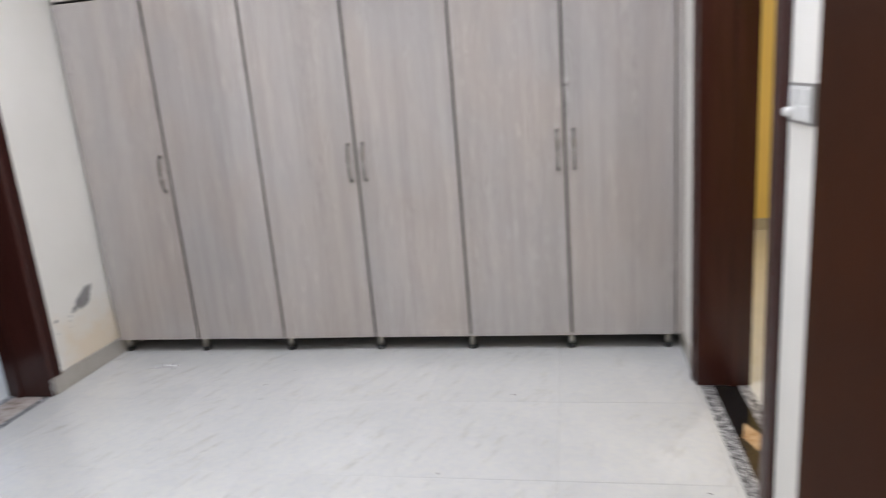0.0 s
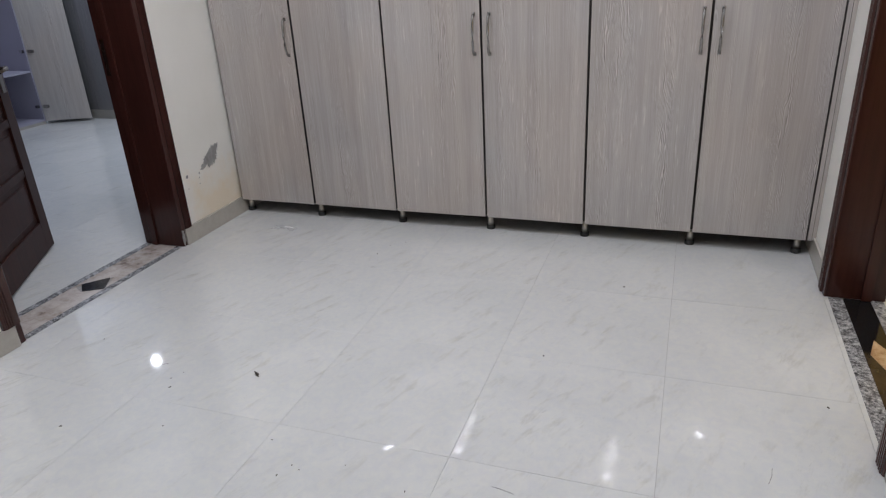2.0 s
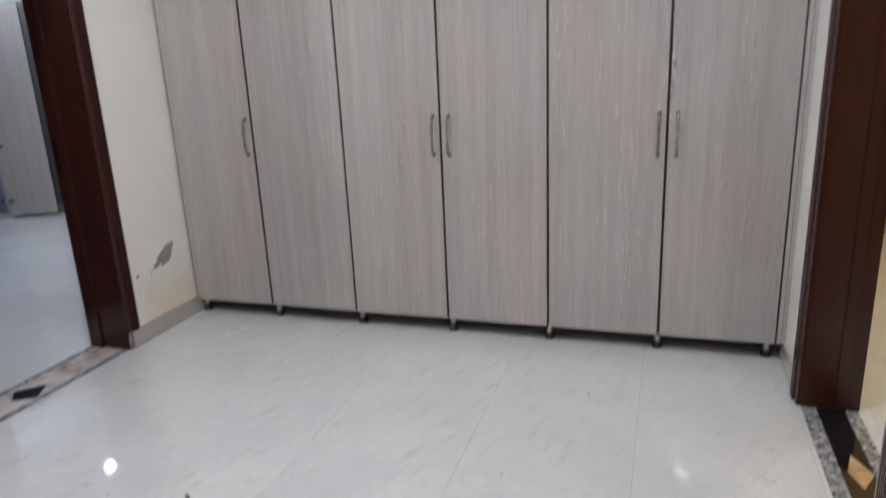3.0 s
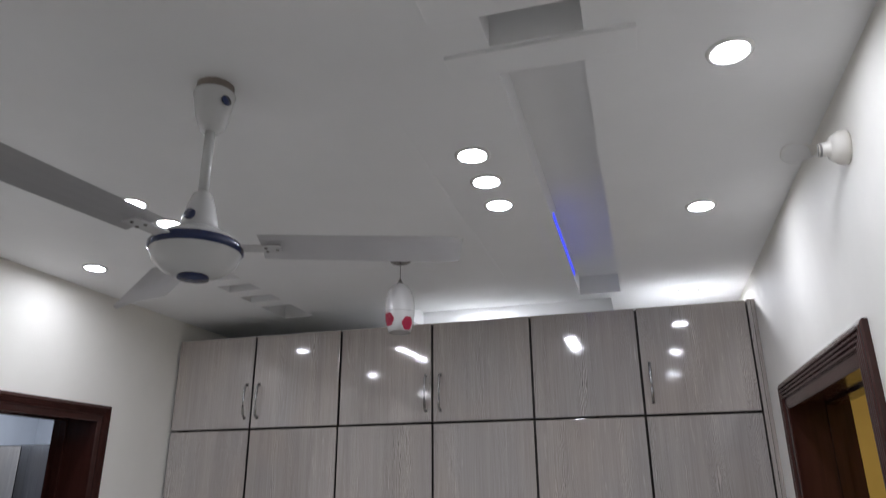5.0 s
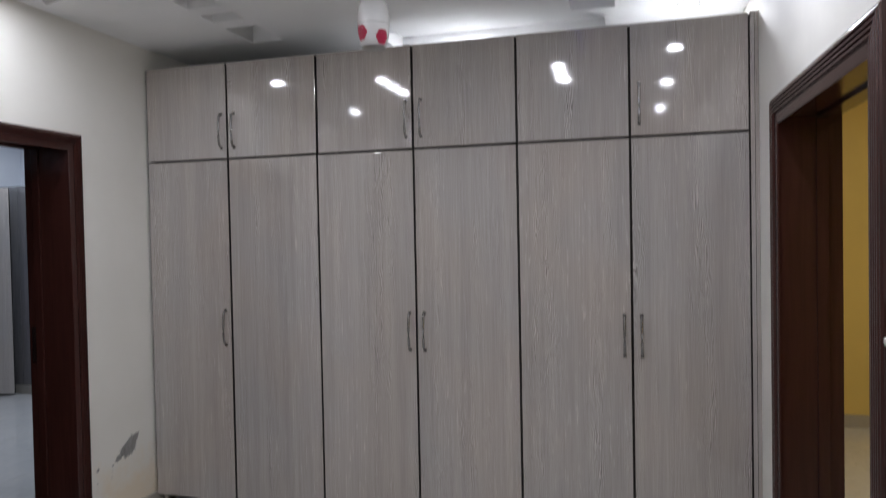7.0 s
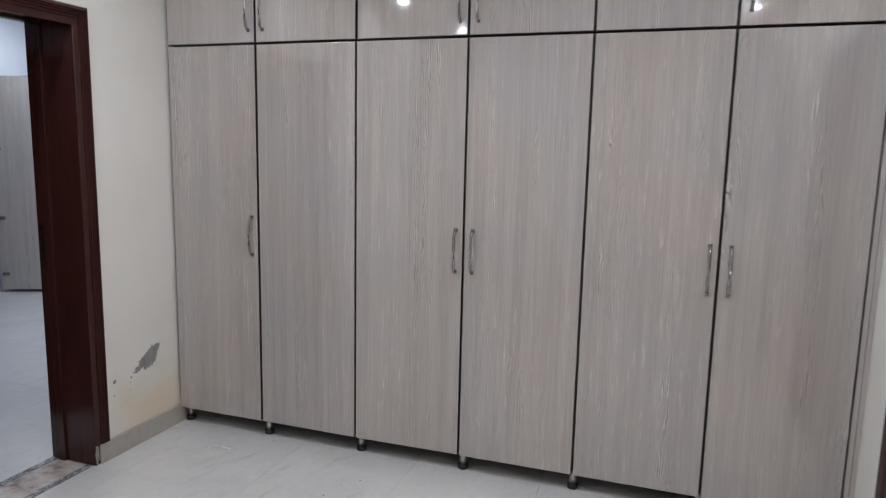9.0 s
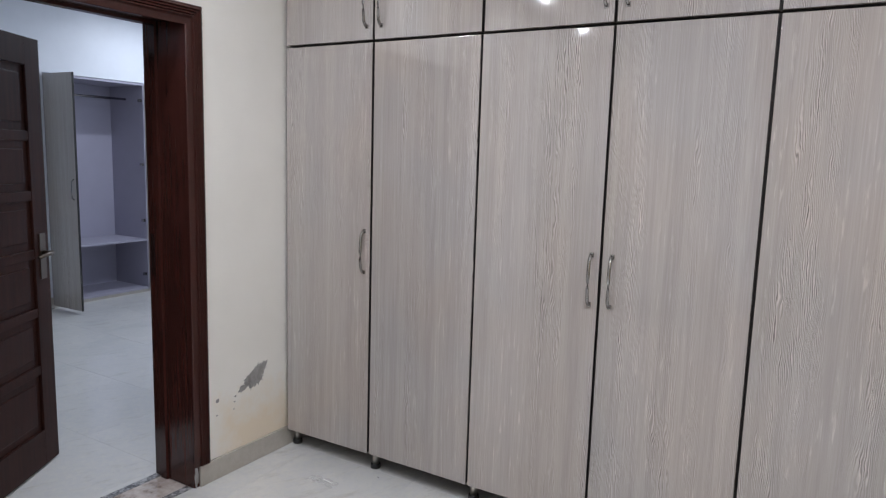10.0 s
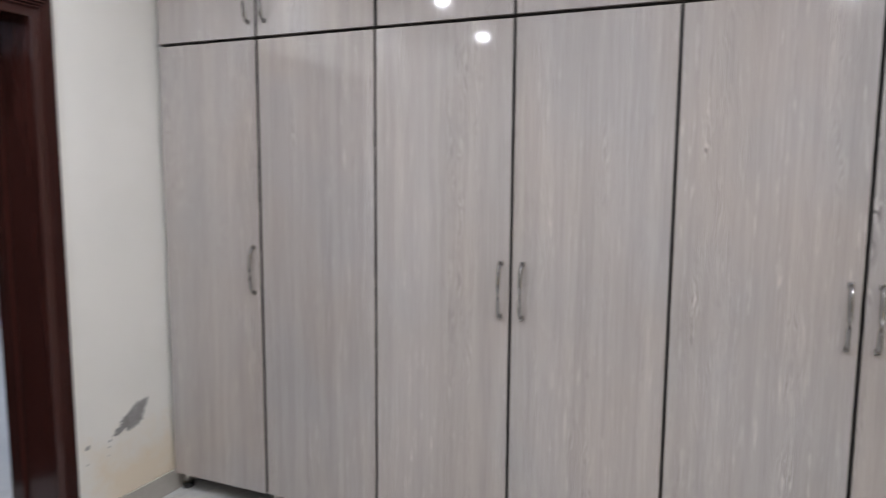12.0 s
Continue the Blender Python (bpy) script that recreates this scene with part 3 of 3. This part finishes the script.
def cabinet(name, i, z0, z1, handles, legs, label, group):
    x0, x1, xm = SEAM[i], SEAM[i + 2], SEAM[i + 1]
    ob = thing(name, pose(x0, 0, 0), label, "wardrobe", group)
    w, m = x1 - x0, xm - x0
    t = 0.018
    for name_, row in (("side_panel", (0.001, 0.027, z0 + 0.004, t, DEPTH, z1 - 0.002)), ("side_panel", (w - t, 0.027, z0 + 0.004, w - 0.001, DEPTH, z1 - 0.002)),
                       ("bottom_panel", (t, 0.027, z0 + 0.004, w - t, DEPTH, z0 + 0.022)), ("top_panel", (t, 0.027, z1 - 0.02, w - t, DEPTH, z1 - 0.002)),
                       ("back_panel", (t, DEPTH - 0.01, z0 + 0.022, w - t, DEPTH, z1 - 0.02)), ("divider", (m - 0.009, 0.027, z0 + 0.022, m + 0.009, DEPTH - 0.01, z1 - 0.02))):
        part(name_, boxes(row), CARCASS, ob, "dark board behind the doors")
    if z1 > 2.2:
        part("top_board", boxes((0.001, 0.0265, z1 - 0.0015, w - 0.001, DEPTH, z1 + 0.0085)), PLASTIC, ob, "white faced top board")
    for k, (a, b) in enumerate(((0, m), (m, w))):
        g0 = 0.0058
        bm = bmesh.new()
        box(bm, a + g0, 0.0, z0 + (0.0062 if z0 > 1 else 0), b - g0, 0.018, z1 - (0.0062 if z1 < 2.2 else 0), 0.0015)
        yaw = DOOR_YAW.get((i, k, z0 > 1), 0.0)
        turn = pose((a + b) / 2, 0.009, 0) @ pose(0, 0, 0, 0, 0, yaw) @ pose(-(a + b) / 2, -0.009, 0)
        bmesh.ops.transform(bm, matrix=turn, verts=bm.verts)
        d = part("door", bm, LAMINATE, ob, "grey ash grain laminate door with a glossy face")
        for e0, e1 in ((a + g0 - 0.0012, a + g0 - 0.0001), (b - g0 + 0.0001, b - g0 + 0.0012)):
            part("edge_band", boxes((e0, 0.002, z0 + 0.006, e1, 0.017, z1 - 0.006)), EDGE, d, "black edge band")
        if handles[k]:
            hx = (b - 0.036) if handles[k] == "r" else (a + 0.043)
            h0, h1 = (0.965, 1.155) if z0 < 1 else (2.06, 2.245)
            bow_handle(d, hx, h0, h1)
    for lx in legs:
        for ly in (0.055, DEPTH - 0.06):
            leg = part("leg", lathe([(0, 0.0), (0.0, 0.02), (0.016, 0.02), (0.016, z0 + 0.004), (0.0, z0 + 0.004)], 16, m=Matrix.Translation((lx - x0, ly, 0))), STEEL, ob, "short round metal leg", True)
            part("foot", lathe([(0.0, 0.001), (0.024, 0.001), (0.025, 0.006), (0.023, 0.022), (0.0, 0.022)], 16, m=Matrix.Translation((lx - x0, ly, 0))), RUBBER, leg, "black plastic foot", True)
    return ob


LOW = "tall grey ash laminate wardrobe on metal legs"
cabinet("wardrobe", 0, BOT, MID, ("r", ""), (0.035, 0.539), LOW + " with one door handle", "tall wardrobes along the wall")
cabinet("wardrobe", 2, BOT, MID, ("r", "l"), (1.079, 1.617), LOW + " with paired handles", "tall wardrobes along the wall")
cabinet("wardrobe", 4, BOT, MID, ("r", "l"), (2.141, 2.675, 3.168), LOW + " beside the door frame", "tall wardrobes along the wall")
UPP = "grey ash laminate loft cabinet resting on the tall wardrobe"
cabinet("loft_cabinet", 0, MID, TOP, ("r", "l"), (), UPP, "loft cabinets above the wardrobes")
cabinet("loft_cabinet", 2, MID, TOP, ("r", "l"), (), UPP, "loft cabinets above the wardrobes")
cabinet("loft_cabinet", 4, MID, TOP, ("", "l"), (), UPP + ", one handle", "loft cabinets above the wardrobes")
fill = thing("filler_panel", pose(3.2025, 0, 0), "narrow grey ash laminate strip between wardrobe and wall", "panel")
part("side_panel", boxes((0.0, 0.002, BOT, 0.0175, DEPTH, TOP + 0.008), bevel=0.001), LAMINATE, fill)
part("edge_band", boxes((0.0176, 0.006, BOT, 0.0196, DEPTH, TOP + 0.006)), EDGE, fill, "black edge band")
part("scribe_strip", boxes((0.0197, 0.004, BOT, 0.0365, DEPTH, TOP + 0.008), bevel=0.001), LAMINATE, fill)


# ---- next room closet ----
def closet():
    ob = thing("closet", pose(NX, 0.95, 0), "open grey laminate closet with pale shelves and both doors ajar", "closet")
    w, d, h = 1.01, 0.55, 2.12
    for name_, row in (("side_panel", (-d, 0, 0.03, 0, 0.02, h)), ("side_panel", (-d, w - 0.02, 0.03, 0, w, h)),
                       ("back_panel", (-d, 0.02, 0.03, -d + 0.012, w - 0.02, h)), ("top_panel", (-d, 0.02, h - 0.02, 0, w - 0.02, h))):
        part(name_, boxes(row), SHELF, ob, "pale bluish white board")
    part("shelf", boxes((-d + 0.012, 0.02, 0.031, -0.004, w - 0.02, 0.049), bevel=0.001), SHELF, ob)
    part("shelf", boxes((-d + 0.012, 0.02, 0.535, -0.004, w - 0.02, 0.553), bevel=0.001), SHELF, ob)
    part("hanging_rail", tube([(-0.28, 0.02, 1.97), (-0.28, w - 0.02, 1.97)], 0.012), CHROME, ob, "chrome hanging rail", True)
    for z in (0.17, 0.73, 1.30, 1.94):
        part("hinge_cup", boxes((-0.05, w - 0.045, z, -0.012, w - 0.0202, z + 0.03), bevel=0.002), CHROME, ob, "small metal hinge")
    part("plinth", boxes((-d, 0.0, 0.0, -0.012, w, 0.0295)), SKIRT, ob)
    for hy, angle, sgn in ((0.01, 1.5, 1), (w - 0.004, 26.8, -1)):
        m = pose(0.004, hy, 0, 0, 0, angle)
        bm = boxes((0, -0.009, 0.03, 0.42 if sgn > 0 else 0.47, 0.009, h - 0.01), bevel=0.001)
        door = part("door", bm, LAMINATE_COOL, ob, "grey laminate door standing open")
        door.matrix_basis = m
        part("edge_band", boxes((0.4202, -0.0092, 0.03, 0.4225, 0.0092, h - 0.01) if sgn > 0 else (0.4702, -0.0092, 0.03, 0.4725, 0.0092, h - 0.01)), EDGE, door, "black edge band")
        for z in (0.17, 0.73, 1.40, 1.94):
            part("hinge", boxes((0.02, 0.009 if sgn > 0 else -0.03, z, 0.075, 0.03 if sgn > 0 else -0.009, z + 0.03), bevel=0.002), CHROME, door, "metal cup hinge")
        if sgn > 0:
            hd = tube([(0.385, -0.009, 1.02), (0.385, -0.03, 1.04), (0.385, -0.032, 1.11), (0.385, -0.03, 1.18), (0.385, -0.009, 1.2)], 0.005)
            part("handle", hd, CHROME, door, smooth=True)
    return ob


closet()
side = thing("grey_wardrobe", pose(NX, NY1, 0), "closed grey laminate wardrobe in the corner beside the closet, colour darkened for shade", "wardrobe")
for i in range(2):
    part("door", boxes((0.02 + i * 0.45, -0.49, 0.1, 0.02 + i * 0.45 + 0.446, -0.472, 2.13), bevel=0.001), LAMINATE_SHADED, side)
part("carcass", boxes((0.02, -0.47, 0.1, 0.92, -0.002, 2.13)), CARCASS, side)
part("plinth", boxes((0.02, -0.468, 0.0, 0.92, -0.002, 0.099)), SKIRT, side)


# ---- lamps ----
def downlight(x, y, z=CEIL):
    ob = thing("downlight", pose(x, y, z), "round white recessed downlight, lit, in the false ceiling", "ceiling light", "ceiling downlights")
    part("rim", lathe([(0.043, 0.001), (0.043, -0.006), (0.048, -0.008), (0.054, -0.006), (0.056, 0.001)], 32), PLASTIC, ob, smooth=True)
    part("diffuser", lathe([(0.0, -0.004), (0.0432, -0.004)], 32), DIFFUSER, ob, "glowing white diffuser")
    return ob


for x, y in LAMPS:
    downlight(x, y, CEIL + (0.1 if y > 0.3 else 0))
# After the first, these are the fittings of the added, unseen lamps.
for x, y, z in ((-3.05, 1.87, NC), (-1.2, 1.6, NC), (4.3, 0.6, 2.8), (4.3, -2.0, 2.8)):
    downlight(x, y, z)


# ---- ceiling fan ----
def ceiling_fan():
    ob = thing("ceiling_fan", pose(1.69, -2.187, CEIL), "white three blade ceiling fan with dark blue trim", "ceiling fan")
    # Dark plate in place of the shadow between canopy and ceiling.
    part("hook_plate", lathe([(0, 0), (0.047, 0), (0.047, -0.024), (0.0, -0.025)], 28), GAPBROWN, ob, "brown plate standing in for the shaded gap above the canopy")
    part("canopy", lathe([(0, -0.022), (0.051, -0.022), (0.053, -0.027), (0.050, -0.04), (0.042, -0.085), (0.032, -0.12), (0.022, -0.132), (0.0, -0.134)]), FANWHITE, ob, smooth=True)
    part("rod", lathe([(0.0, -0.12), (0.0125, -0.12), (0.0125, -0.32), (0.0, -0.32)], 16), FANWHITE, ob, smooth=True)
    part("cup", lathe([(0.014, -0.298), (0.023, -0.306), (0.034, -0.34), (0.043, -0.38), (0.047, -0.40), (0.0, -0.402)]), FANWHITE, ob, smooth=True)
    part("motor", lathe([(0.0, -0.40), (0.06, -0.402), (0.082, -0.415), (0.102, -0.432), (0.107, -0.446), (0.097, -0.478), (0.074, -0.5), (0.04, -0.512), (0.0, -0.514)], 48), FANWHITE, ob, "round white motor housing", True)
    part("trim_ring", lathe([(0.102, -0.431), (0.1092, -0.440), (0.1092, -0.450), (0.105, -0.456)], 48), FANBLUE, ob, "dark blue ring", True)
    part("cap", lathe([(0.0, -0.512), (0.036, -0.511), (0.036, -0.519), (0.0, -0.523)], 24), FANBLUE, ob, "dark blue cap", True)
    for z, r, az in ((-0.058, 0.048, -18), (-0.372, 0.042, -86)):
        part("badge", lathe([(0.0, 0.0), (0.014, 0.0), (0.014, 0.004), (0.0, 0.005)], 16, m=pose(r * math.cos(radians(az)), r * math.sin(radians(az)), z, 0, 0, az) @ pose(0, 0, 0, 0, 82, 0)), FANBLUE, ob, "small blue badge", True)
    for a, lean in FAN_BLADES:
        q = pose(0, 0, -0.437, 0, 0, a)
        bm = bmesh.new()
        n = 14
        rows = []
        for i in range(n + 1):
            u = i / n
            x = 0.15 + u * 0.48
            half = (0.063 + 0.010 * u) * (1 - max(0.0, (u - 0.9) / 0.1) ** 2 * 0.22)
            row = []
            for v in (-1, -0.5, 0, 0.5, 1):
                row.append(bm.verts.new(q @ Vector((x, v * half, v * lean + 0.005 * (1 - v * v)))))
            rows.append(row)
        for r, s in zip(rows, rows[1:]):
            for i in range(4):
                bm.faces.new((r[i], r[i + 1], s[i + 1], s[i]))
        bmesh.ops.solidify(bm, geom=bm.faces[:], thickness=0.0025)
        blade = part("blade", bm, BLADEGREY, ob, "long white fan blade")
        bm = bmesh.new()
        box(bm, 0.09, -0.022, -0.006, 0.20, 0.022, -0.002, 0.001)
        bmesh.ops.transform(bm, matrix=q, verts=bm.verts)
        part("bracket", bm, FANWHITE, blade)
        for sx, sy in ((0.165, 0.012), (0.165, -0.012), (0.19, 0.0)):
            part("bolt", lathe([(0, -0.009), (0.004, -0.009), (0.004, -0.005)], 8, m=q @ Matrix.Translation((sx, sy, 0))), CHROME, blade)
    return ob


FAN_BLADES = ((20, -0.008), (141, -0.026), (262, 0.001))
ceiling_fan()


# ---- pendant ----
def pendant():
    ob = thing("pendant_lamp", pose(1.676, -0.72, CEIL), "small unlit glass pendant lamp with painted red flowers", "pendant lamp")
    part("rose", lathe([(0, 0), (0.048, 0), (0.048, -0.008), (0.04, -0.014), (0.0, -0.015)], 24), CHROME, ob, smooth=True)
    part("cord", lathe([(0.002, -0.014), (0.002, -0.10)], 8), CHROME, ob)
    part("cap", lathe([(0.0, -0.085), (0.004, -0.09), (0.008, -0.10), (0.016, -0.115), (0.02, -0.122)], 20), CHROME, ob, smooth=True)
    prof = [(0.018, -0.114), (0.036, -0.126), (0.052, -0.148), (0.062, -0.18), (0.066, -0.215), (0.065, -0.255), (0.058, -0.30), (0.049, -0.335)]
    inner = [(r - 0.002, z) for r, z in reversed(prof)]
    shade = part("shade", lathe(prof + inner, 40), FROSTED, ob, "frosted white glass shade", True)
    part("bulb", lathe([(0.0, -0.13), (0.013, -0.13), (0.014, -0.16), (0.026, -0.19), (0.028, -0.215), (0.018, -0.24), (0.0, -0.248)], 20), PLASTIC, ob, smooth=True)
    part("band", lathe([(0.0662, -0.246), (0.0660, -0.2475)], 40), SWGREY, shade)
    rng = random.Random(4)
    for k in range(4):
        a0 = k * 2 * math.pi / 4 + 1.0
        bm = bmesh.new()
        for p in range(6):
            ca = a0 + 0.24 * math.cos(p * 1.05)
            cz = (-0.303 if k % 2 else -0.285) + 0.015 * math.sin(p * 1.05)
            vs = []
            for s in range(9):
                an = ca + 0.27 * math.cos(s * 0.698)
                z = cz + 0.0165 * math.sin(s * 0.698)
                r = np.interp(-z, [0.215, 0.255, 0.30, 0.335], [0.066, 0.065, 0.058, 0.049]) + 0.0012 + 0.0002 * p
                vs.append(bm.verts.new((r * math.cos(an), r * math.sin(an), z)))
            bm.faces.new(vs)
        part("flower", bm, RED, shade, "painted red flower")
    return ob


pendant()


# ---- wall bulb ----
def wall_bulb():
    ob = thing("wall_lamp", pose(EAST, -1.69, 2.495), "unlit clear bulb in an ivory holder on the cream wall", "wall lamp")
    m = pose(0, 0, 0, 0, -90, 0)
    part("base", lathe([(0, 0), (0.045, 0), (0.047, 0.006), (0.042, 0.022), (0.03, 0.04), (0.0, 0.041)], 28, m=m), PORCELAIN, ob, smooth=True)
    part("socket", lathe([(0.026, 0.038), (0.0185, 0.046), (0.0175, 0.066), (0.0, 0.067)], 24, m=m), PORCELAIN, ob, smooth=True)
    part("ring", lathe([(0.0178, 0.060), (0.0181, 0.063), (0.0178, 0.0655)], 24, m=m), SWGREY, ob, "thin dark ring", True)
    prof = [(0.0150, 0.0675), (0.0155, 0.080), (0.0185, 0.093), (0.0235, 0.106), (0.0270, 0.118), (0.0272, 0.130), (0.0235, 0.143), (0.016, 0.152), (0.007, 0.1565), (0, 0.1575)]
    part("bulb", lathe([(0, 0.0675)] + prof, 32, m=m), CLEAR, ob, "clear glass bulb", True)
    return ob


wall_bulb()


# ---- switch board ----
sw = thing("switch_board", pose(EAST, -1.588, 1.32), "white electrical switch plate with grey frame on the cream wall", "light switch")
part("frame", boxes((-0.009, -0.168, -0.047, 0, 0.0, 0.047), bevel=0.003), SWGREY, sw)
for i in range(2):
    y = -0.160 + i * 0.078
    part("module", boxes((-0.012, y, -0.040, -0.009, y + 0.073, 0.040), bevel=0.0015), PLASTIC, sw)
    for z in (-0.020, 0.018):
        part("rocker", boxes((-0.0155, y + 0.012, z - 0.016, -0.012, y + 0.061, z + 0.016), bevel=0.0012), PLASTIC, sw)
part("knob", lathe([(0.011, 0.0), (0.012, 0.010), (0.009, 0.016), (0, 0.017)], 20, m=pose(-0.0155, -0.034, -0.02, 0, -90, 0)), PLASTIC, sw, smooth=True)


# ---- wall damage and floor litter ----
flake = thing("peeled_plaster", pose(0, 0, 0), "grey bare plaster patches where the cream paint has peeled", "wall damage")
part("patch", patch_shape(-0.20, 0.428, 0.155, 0.088, 0.62, 1, n=110), PLASTER, flake)
part("patch", patch_shape(-0.275, 0.39, 0.085, 0.026, 0.35, 2, 0.002, n=50), PLASTER, flake)
for i, (y, z, s) in enumerate(((-0.435, 0.368, 0.022), (-0.33, 0.36, 0.012), (-0.335, 0.335, 0.009), (-0.34, 0.30, 0.007), (-0.44, 0.30, 0.008))):
    part("chip", patch_shape(y, z, s, s * 0.8, 0.3, 5 + i, n=14), PLASTER, flake)

wrap = thing("plastic_wrapper", pose(0.43, -0.21, 0.0), "small crumpled clear plastic wrapper lying on the tile floor", "litter")
rng = random.Random(3)
bm = bmesh.new()
rows = [[bm.verts.new((-0.075 + 0.15 * i / 7, -0.028 + 0.056 * j / 4 + 0.006 * rng.random(), 0.002 + 0.011 * rng.random())) for j in range(5)] for i in range(8)]
for r, s in zip(rows, rows[1:]):
    for i in range(4):
        bm.faces.new((r[i], r[i + 1], s[i + 1], s[i]))
part("film", bm, Mat("clear_film", (0.8, 0.8, 0.79), 0.12, Alpha=0.28).m, wrap, "clear crumpled film")
# Glint on the film, modelled as a thin white bar.
part("fold", tube([(0.0, 0.008, 0.014), (0.03, 0.006, 0.0145), (0.058, 0.003, 0.013)], 0.0018, 6), PLASTIC, wrap, "white line painted as a glint on the film")

for x, y, s in ((1.142, -1.572, 0.031), (1.126, -0.42, 0.012), (2.167, -1.174, 0.012), (0.864, -1.734, 0.014), (2.404, -0.518, 0.013), (0.644, -2.033, 0.014), (3.13, -1.25, 0.012),
                (0.333, -1.513, 0.009), (0.827, -1.684, 0.009), (0.849, -1.636, 0.009), (0.999, -1.934, 0.009), (1.41, -1.894, 0.009), (1.538, -1.984, 0.009), (1.571, -1.996, 0.009), (1.516, -2.036, 0.009), (1.702, -1.938, 0.009), (1.923, -1.991, 0.009), (1.152, -0.308, 0.009), (1.218, -0.244, 0.009), (0.612, -0.024, 0.009)):
    bit = thing("dirt_crumb", pose(x, y, 0.0005, 0, 0, x * 900), "small dark crumb of dirt on the pale tile floor", "litter", "crumbs on the floor")
    bm = bmesh.new()
    rng = random.Random(int(x * 1000))
    for k in range(1 if s < 0.03 else 7):
        cx, cy = (0, 0) if s < 0.03 else ((k - 3) * s * 0.16, rng.uniform(-0.3, 0.3) * s)
        bmesh.ops.create_icosphere(bm, subdivisions=1, radius=s * (0.4 if s < 0.03 else 0.2), matrix=Matrix.Translation((cx, cy, s * 0.1)) @ Matrix.Diagonal((1.2, 0.6, 0.35, 1)))
    for v in bm.verts:
        v.co += Vector((rng.uniform(-1, 1), rng.uniform(-1, 1), rng.uniform(-0.3, 0.3))) * s * 0.1
        v.co.z = max(v.co.z, 0.0)
    part("speck", bm, DIRT, bit)


for points in (((2.161, -1.902), (2.19, -1.904), (2.232, -1.914)), ((2.919, -1.674), (2.930, -1.64), (2.934, -1.604)), ((0.70, -1.60), (0.725, -1.612), (0.745, -1.598))):
    strand = thing("thread", pose(0, 0, 0), "short dark thread lying on the pale tile floor", "litter", "threads on the floor")
    part("strand", tube([(x, y, 0.0009) for x, y in points], 0.0006, 6), DIRT, strand)


# ---- floor tiles ----
PITCH, TX, TY, J = 0.614, 2.0, -1.2, 0.00045
tile_meshes = {}
floor_ob = bpy.data.objects["floor"]


def lay(x0, y0, x1, y1, tx, ty, pitch):
    for i in range(math.floor((x0 - tx) / pitch), math.ceil((x1 - tx) / pitch)):
        for j in range(math.floor((y0 - ty) / pitch), math.ceil((y1 - ty) / pitch)):
            a, b = max(tx + i * pitch + J, x0), max(ty + j * pitch + J, y0)
            c, d = min(tx + (i + 1) * pitch - J, x1), min(ty + (j + 1) * pitch - J, y1)
            if c - a < 0.004 or d - b < 0.004:
                continue
            key = (round(c - a, 4), round(d - b, 4))
            if key not in tile_meshes:
                bm = box(bmesh.new(), -key[0] / 2, -key[1] / 2, -0.0039, key[0] / 2, key[1] / 2, 0.0, 0.0005)
                me = bpy.data.meshes.new("tile")
                bm.to_mesh(me)
                bm.free()
                me.materials.append(TILE)
                tile_meshes[key] = me
            ob = new("tile", tile_meshes[key])
            ob.parent = floor_ob
            ob.location = ((a + c) / 2, (b + d) / 2, 0)


lay(-0.012, NEAR, EAST + 0.005, BACK, TX, TY, PITCH)
lay(NX - 0.05, NY0, -0.265, NY1, -0.3, 0.1, PITCH)
lay(EAST + 0.214, HY0, HX1, HY1, 3.5, 0.1, PITCH)
